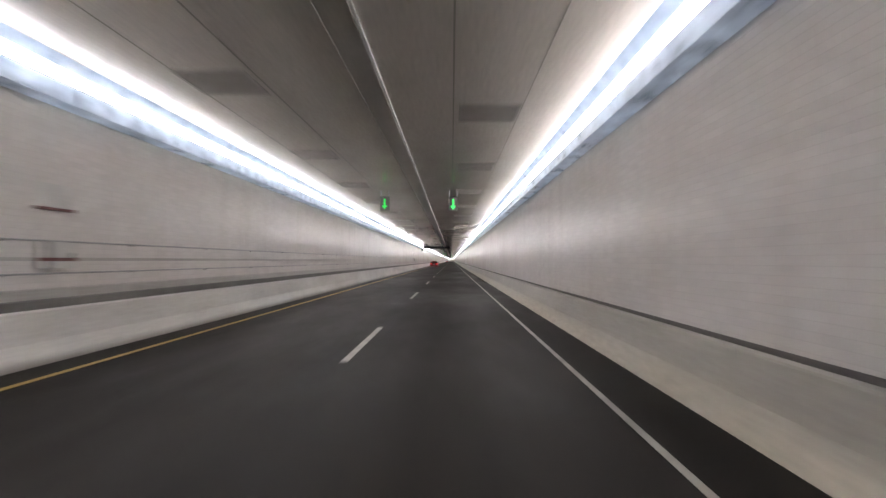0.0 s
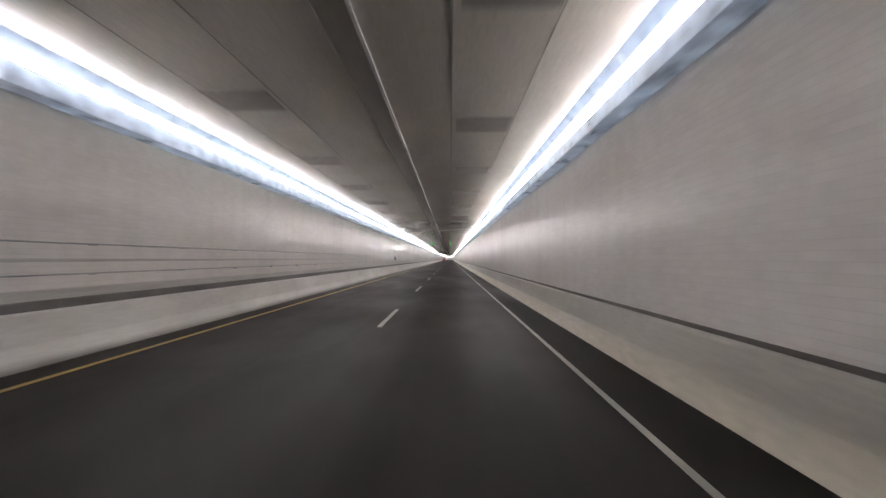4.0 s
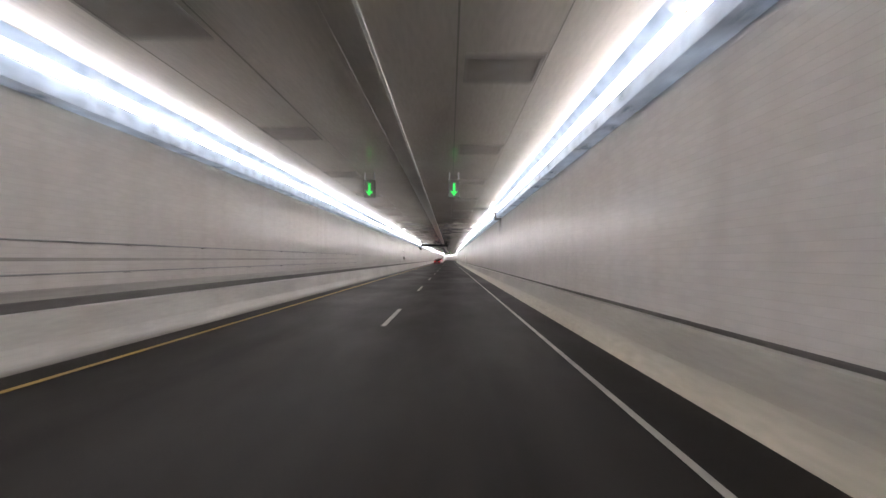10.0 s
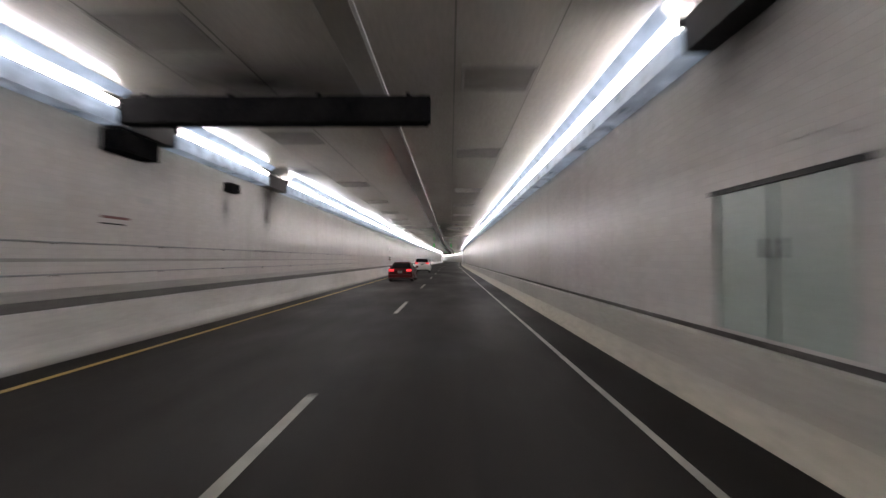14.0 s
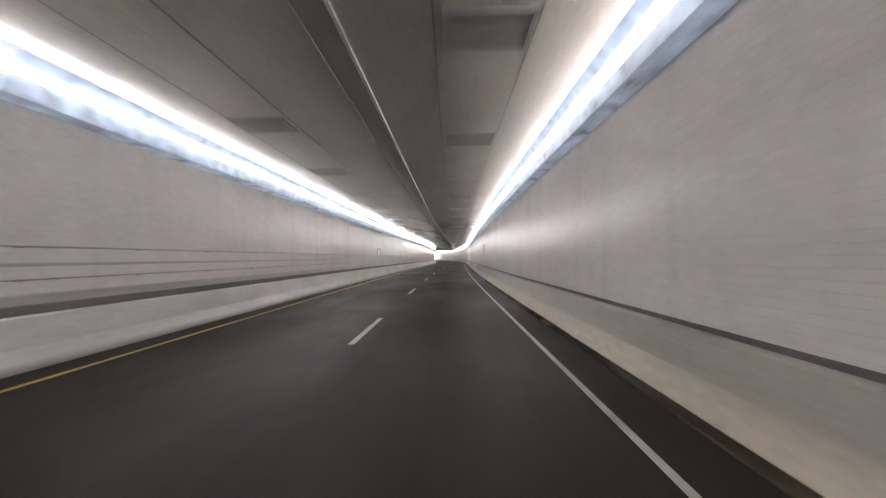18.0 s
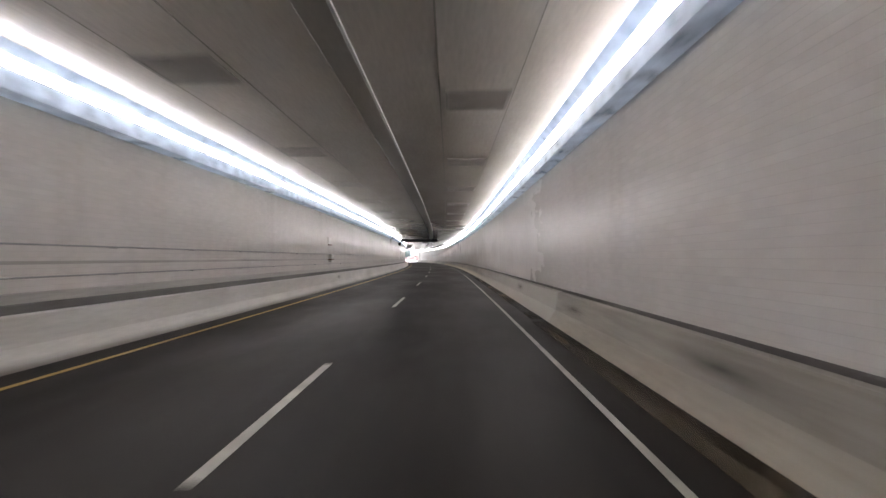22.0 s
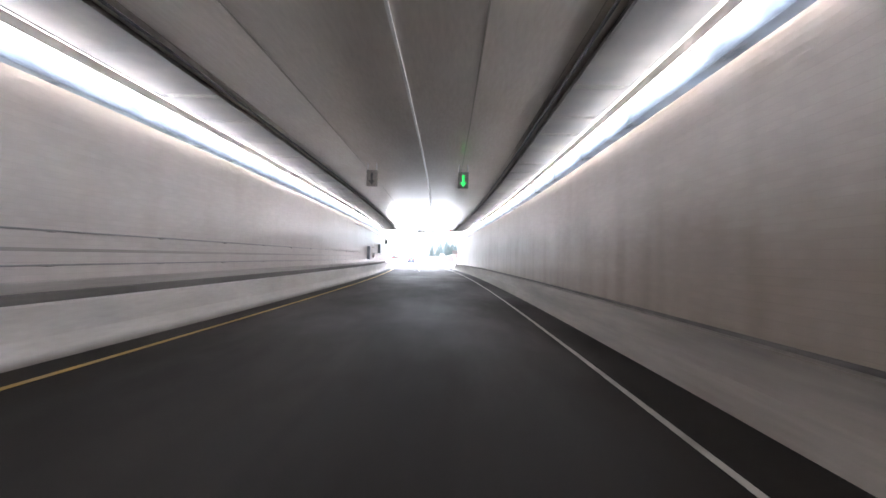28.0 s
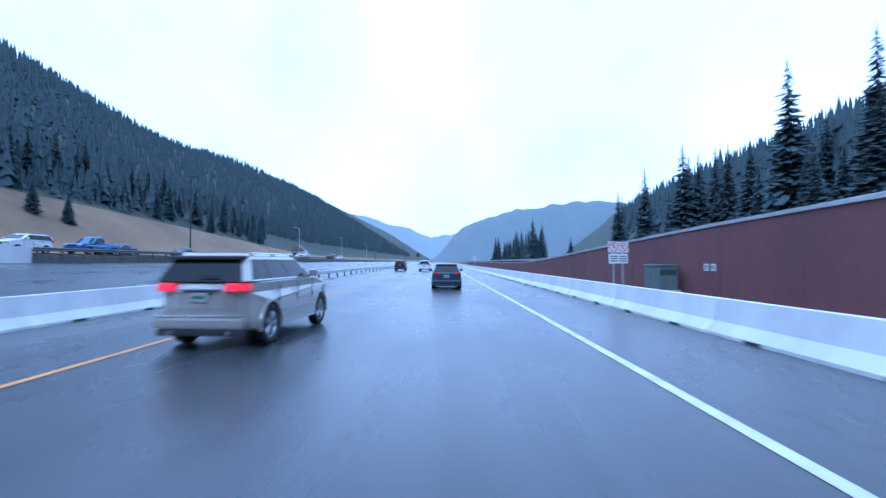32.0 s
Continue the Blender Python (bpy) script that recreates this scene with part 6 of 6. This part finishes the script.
post_sign(754.5, 5.95, 0, "dark square sign on a steel post behind the barrier", (-0.5, 2.3), (0.5, 3.05), SIGN_BACK)
post_sign(756.8, 6.1, 0, "small round-cornered white sign on a low post", (-0.15, 1.7), (0.15, 2.0), SIGN_WHITE)
post_sign(790, -43.5, 2.25, "yellow diamond warning sign on the far verge", (-0.6, 2.3), (0.6, 3.5), SIGN_YELLOW, WOOD, True)
post_sign(S32 + 100, 6.2, 0, "small white roadside sign on a post", (-0.3, 2.0), (0.3, 2.8), SIGN_WHITE)
post_sign(S32 + 190, -10.5, 0, "dark diamond sign far along the road", (-0.8, 3.4), (0.8, 5.0), SIGN_BACK, WOOD, True)
# plates on the red wall
for w, X, z, mat in ((S32 + 22.8, WALL_X - 0.215, 1.35, SIGN_WHITE), (S32 + 22.2, WALL_X - 0.215, 1.35, SIGN_WHITE), (S32 + 6.0, WALL_X - 0.215, 2.6, SIGN_BLUE)):
    root = empty("wall_plate", pose_at(w, X, z))
    pl = part("plate", box_bm((-0.012, -0.2, -0.17), (0.0, 0.2, 0.17), 0.003), mat, root)
    part("text_bar", box_bm((-0.015, -0.13, 0.02), (-0.0125, 0.13, 0.07)), SIGN_BACK, pl)
    part("text_bar", box_bm((-0.015, -0.13, -0.07), (-0.0125, 0.13, -0.02)), SIGN_BACK, pl)
    tagged(root, "small plate fixed to the red-brown wall", "plate", "wall plates")
# utility cabinet by the wall
root = empty("utility_cabinet", pose_at(S32 + 25.5, WALL_X - 1.2, 0))
part("base", box_bm((-0.6, -1.0, -0.1), (0.6, 1.0, 0.12), 0.01), HEAD_CONC, root)
part("body", box_bm((-0.5, -0.9, 0.121), (0.5, 0.9, 1.38), 0.05), CAB_GREEN, root)
part("lid", box_bm((-0.55, -0.95, 1.381), (0.55, 0.95, 1.46), 0.03), CAB_GREEN, root)
for y in (-0.45, 0.45):
    d = part("door", box_bm((-0.515, y - 0.41, 0.2), (-0.502, y + 0.41, 1.3), 0.004), CAB_GREEN, root)
    part("handle", box_bm((-0.535, y - 0.04, 0.72), (-0.516, y - 0.01, 0.88), 0.003), DARK, d)
for k in range(5):
    part("louvre", box_bm((-0.42 + 0.17 * k, -0.915, 0.9), (-0.30 + 0.17 * k, -0.902, 1.2)), DARK, root)
tagged(root, "grey-green utility cabinet at the foot of the wall", "cabinet")


def lamp_post(s, X, Z, h, arm):
    root = empty("street_lamp", pose_at(s, X, Z))
    bm = bmesh.new()
    add_tube(bm, (0, 0, 0), (0, 0, h), 0.11, 8, 0.06)
    part("pole", bm, GALV, root)
    bm = bmesh.new()
    add_tube(bm, (0, 0, h - 0.1), (arm * 0.5, 0, h + 0.25), 0.04, 6)
    add_tube(bm, (arm * 0.5, 0, h + 0.25), (arm, 0, h + 0.3), 0.04, 6)
    part("arm", bm, GALV, root)
    part("head", box_bm((arm - 0.35, -0.14, h + 0.22), (arm + 0.35, 0.14, h + 0.34), 0.03), SIGN_BACK, root)
    part("base", box_bm((-0.22, -0.22, -0.1), (0.22, 0.22, 0.25), 0.02), HEAD_CONC, root)
    return tagged(root, "tall galvanised street lamp beside the carriageway", "street lamp", "street lamps")


lamp_post(S32 + 105, -33.2, 2.3, 6.8, -1.8)
lamp_post(S32 + 150, -33.2, 2.3, 6.8, -1.8)
lamp_post(S32 + 200, -33.2, 2.3, 6.8, -1.8)
root = empty("mast", pose_at(S32 + 90, -49.7, 2.1))
bm = bmesh.new()
add_tube(bm, (0, 0, 0), (0, 0, 16.0), 0.16, 8, 0.09)
part("pole", bm, DARK_WOOD, root)
part("cross_arm", box_bm((-0.9, -0.06, 15.2), (0.9, 0.06, 15.34)), DARK_WOOD, root)
for x in (-0.8, 0, 0.8):
    bm = bmesh.new()
    add_tube(bm, (x, 0, 15.34), (x, 0, 15.56), 0.04, 6)
    part("insulator", bm, SIGN_WHITE, root)
tagged(root, "tall dark wooden utility pole on the verge", "utility pole")

# small white building by the far carriageway
root = empty("gate_house", pose_at(S32 + 160, -50.0, 2.3, 8))
HUT = two_scale("pale_stucco", (0.42, 0.41, 0.39), (0.55, 0.54, 0.52), 1.0, 0.85, fine=12)
HUT_ROOF = two_scale("brown_roof_metal", (0.10, 0.075, 0.06), (0.16, 0.12, 0.10), 1, 0.6, fine=12)
part("wall", box_bm((-2.2, -2.6, 0), (2.2, 2.6, 3.0), 0.02), HUT, root)
bm = bmesh.new()
vs = [bm.verts.new(p) for p in ((-2.6, -3.0, 2.9), (2.6, -3.0, 2.9), (0, -3.0, 4.9), (-2.6, 3.0, 2.9), (2.6, 3.0, 2.9), (0, 3.0, 4.9))]
for q in ((0, 1, 2), (5, 4, 3), (0, 2, 5, 3), (1, 4, 5, 2), (0, 3, 4, 1)):
    bm.faces.new([vs[i] for i in q])
bmesh.ops.recalc_face_normals(bm, faces=bm.faces)
part("roof", bm, HUT_ROOF, root)
for x in (-1.1, 1.1):
    wn = part("window", box_bm((x - 0.45, -2.63, 1.2), (x + 0.45, -2.602, 2.2)), GLASS, root)
    part("frame", box_bm((x - 0.52, -2.64, 1.12), (x + 0.52, -2.603, 1.19)), SIGN_WHITE, wn)
part("door", box_bm((2.202, -0.5, 0), (2.24, 0.5, 2.1)), HUT_ROOF, root)
tagged(root, "small pale gate house with a brown gabled roof", "house")

# overhead sign gantry along the carriageway
root = empty("sign_gantry", pose_at(S32 + 230, -33.5, 2.0))
for x in (0.0, 14.0):
    bm = bmesh.new()
    add_tube(bm, (x, 0, 0 if x == 0 else -2.0), (x, 0, 7.6), 0.2, 8, 0.16)
    part("post", bm, STEEL, root)
bm = bmesh.new()
for z in (6.6, 7.4):
    add_tube(bm, (0, 0, z), (14.0, 0, z), 0.09, 6)
for k in range(14):
    add_tube(bm, (k, 0, 6.6 if k % 2 else 7.4), (k + 1, 0, 7.4 if k % 2 else 6.6), 0.05, 5)
part("truss", bm, STEEL, root)
part("sign_board", box_bm((3.0, -0.2, 5.9), (7.5, -0.1, 8.0), 0.03), SIGN_BACK, root)
tagged(root, "steel sign gantry over the motorway", "sign gantry")
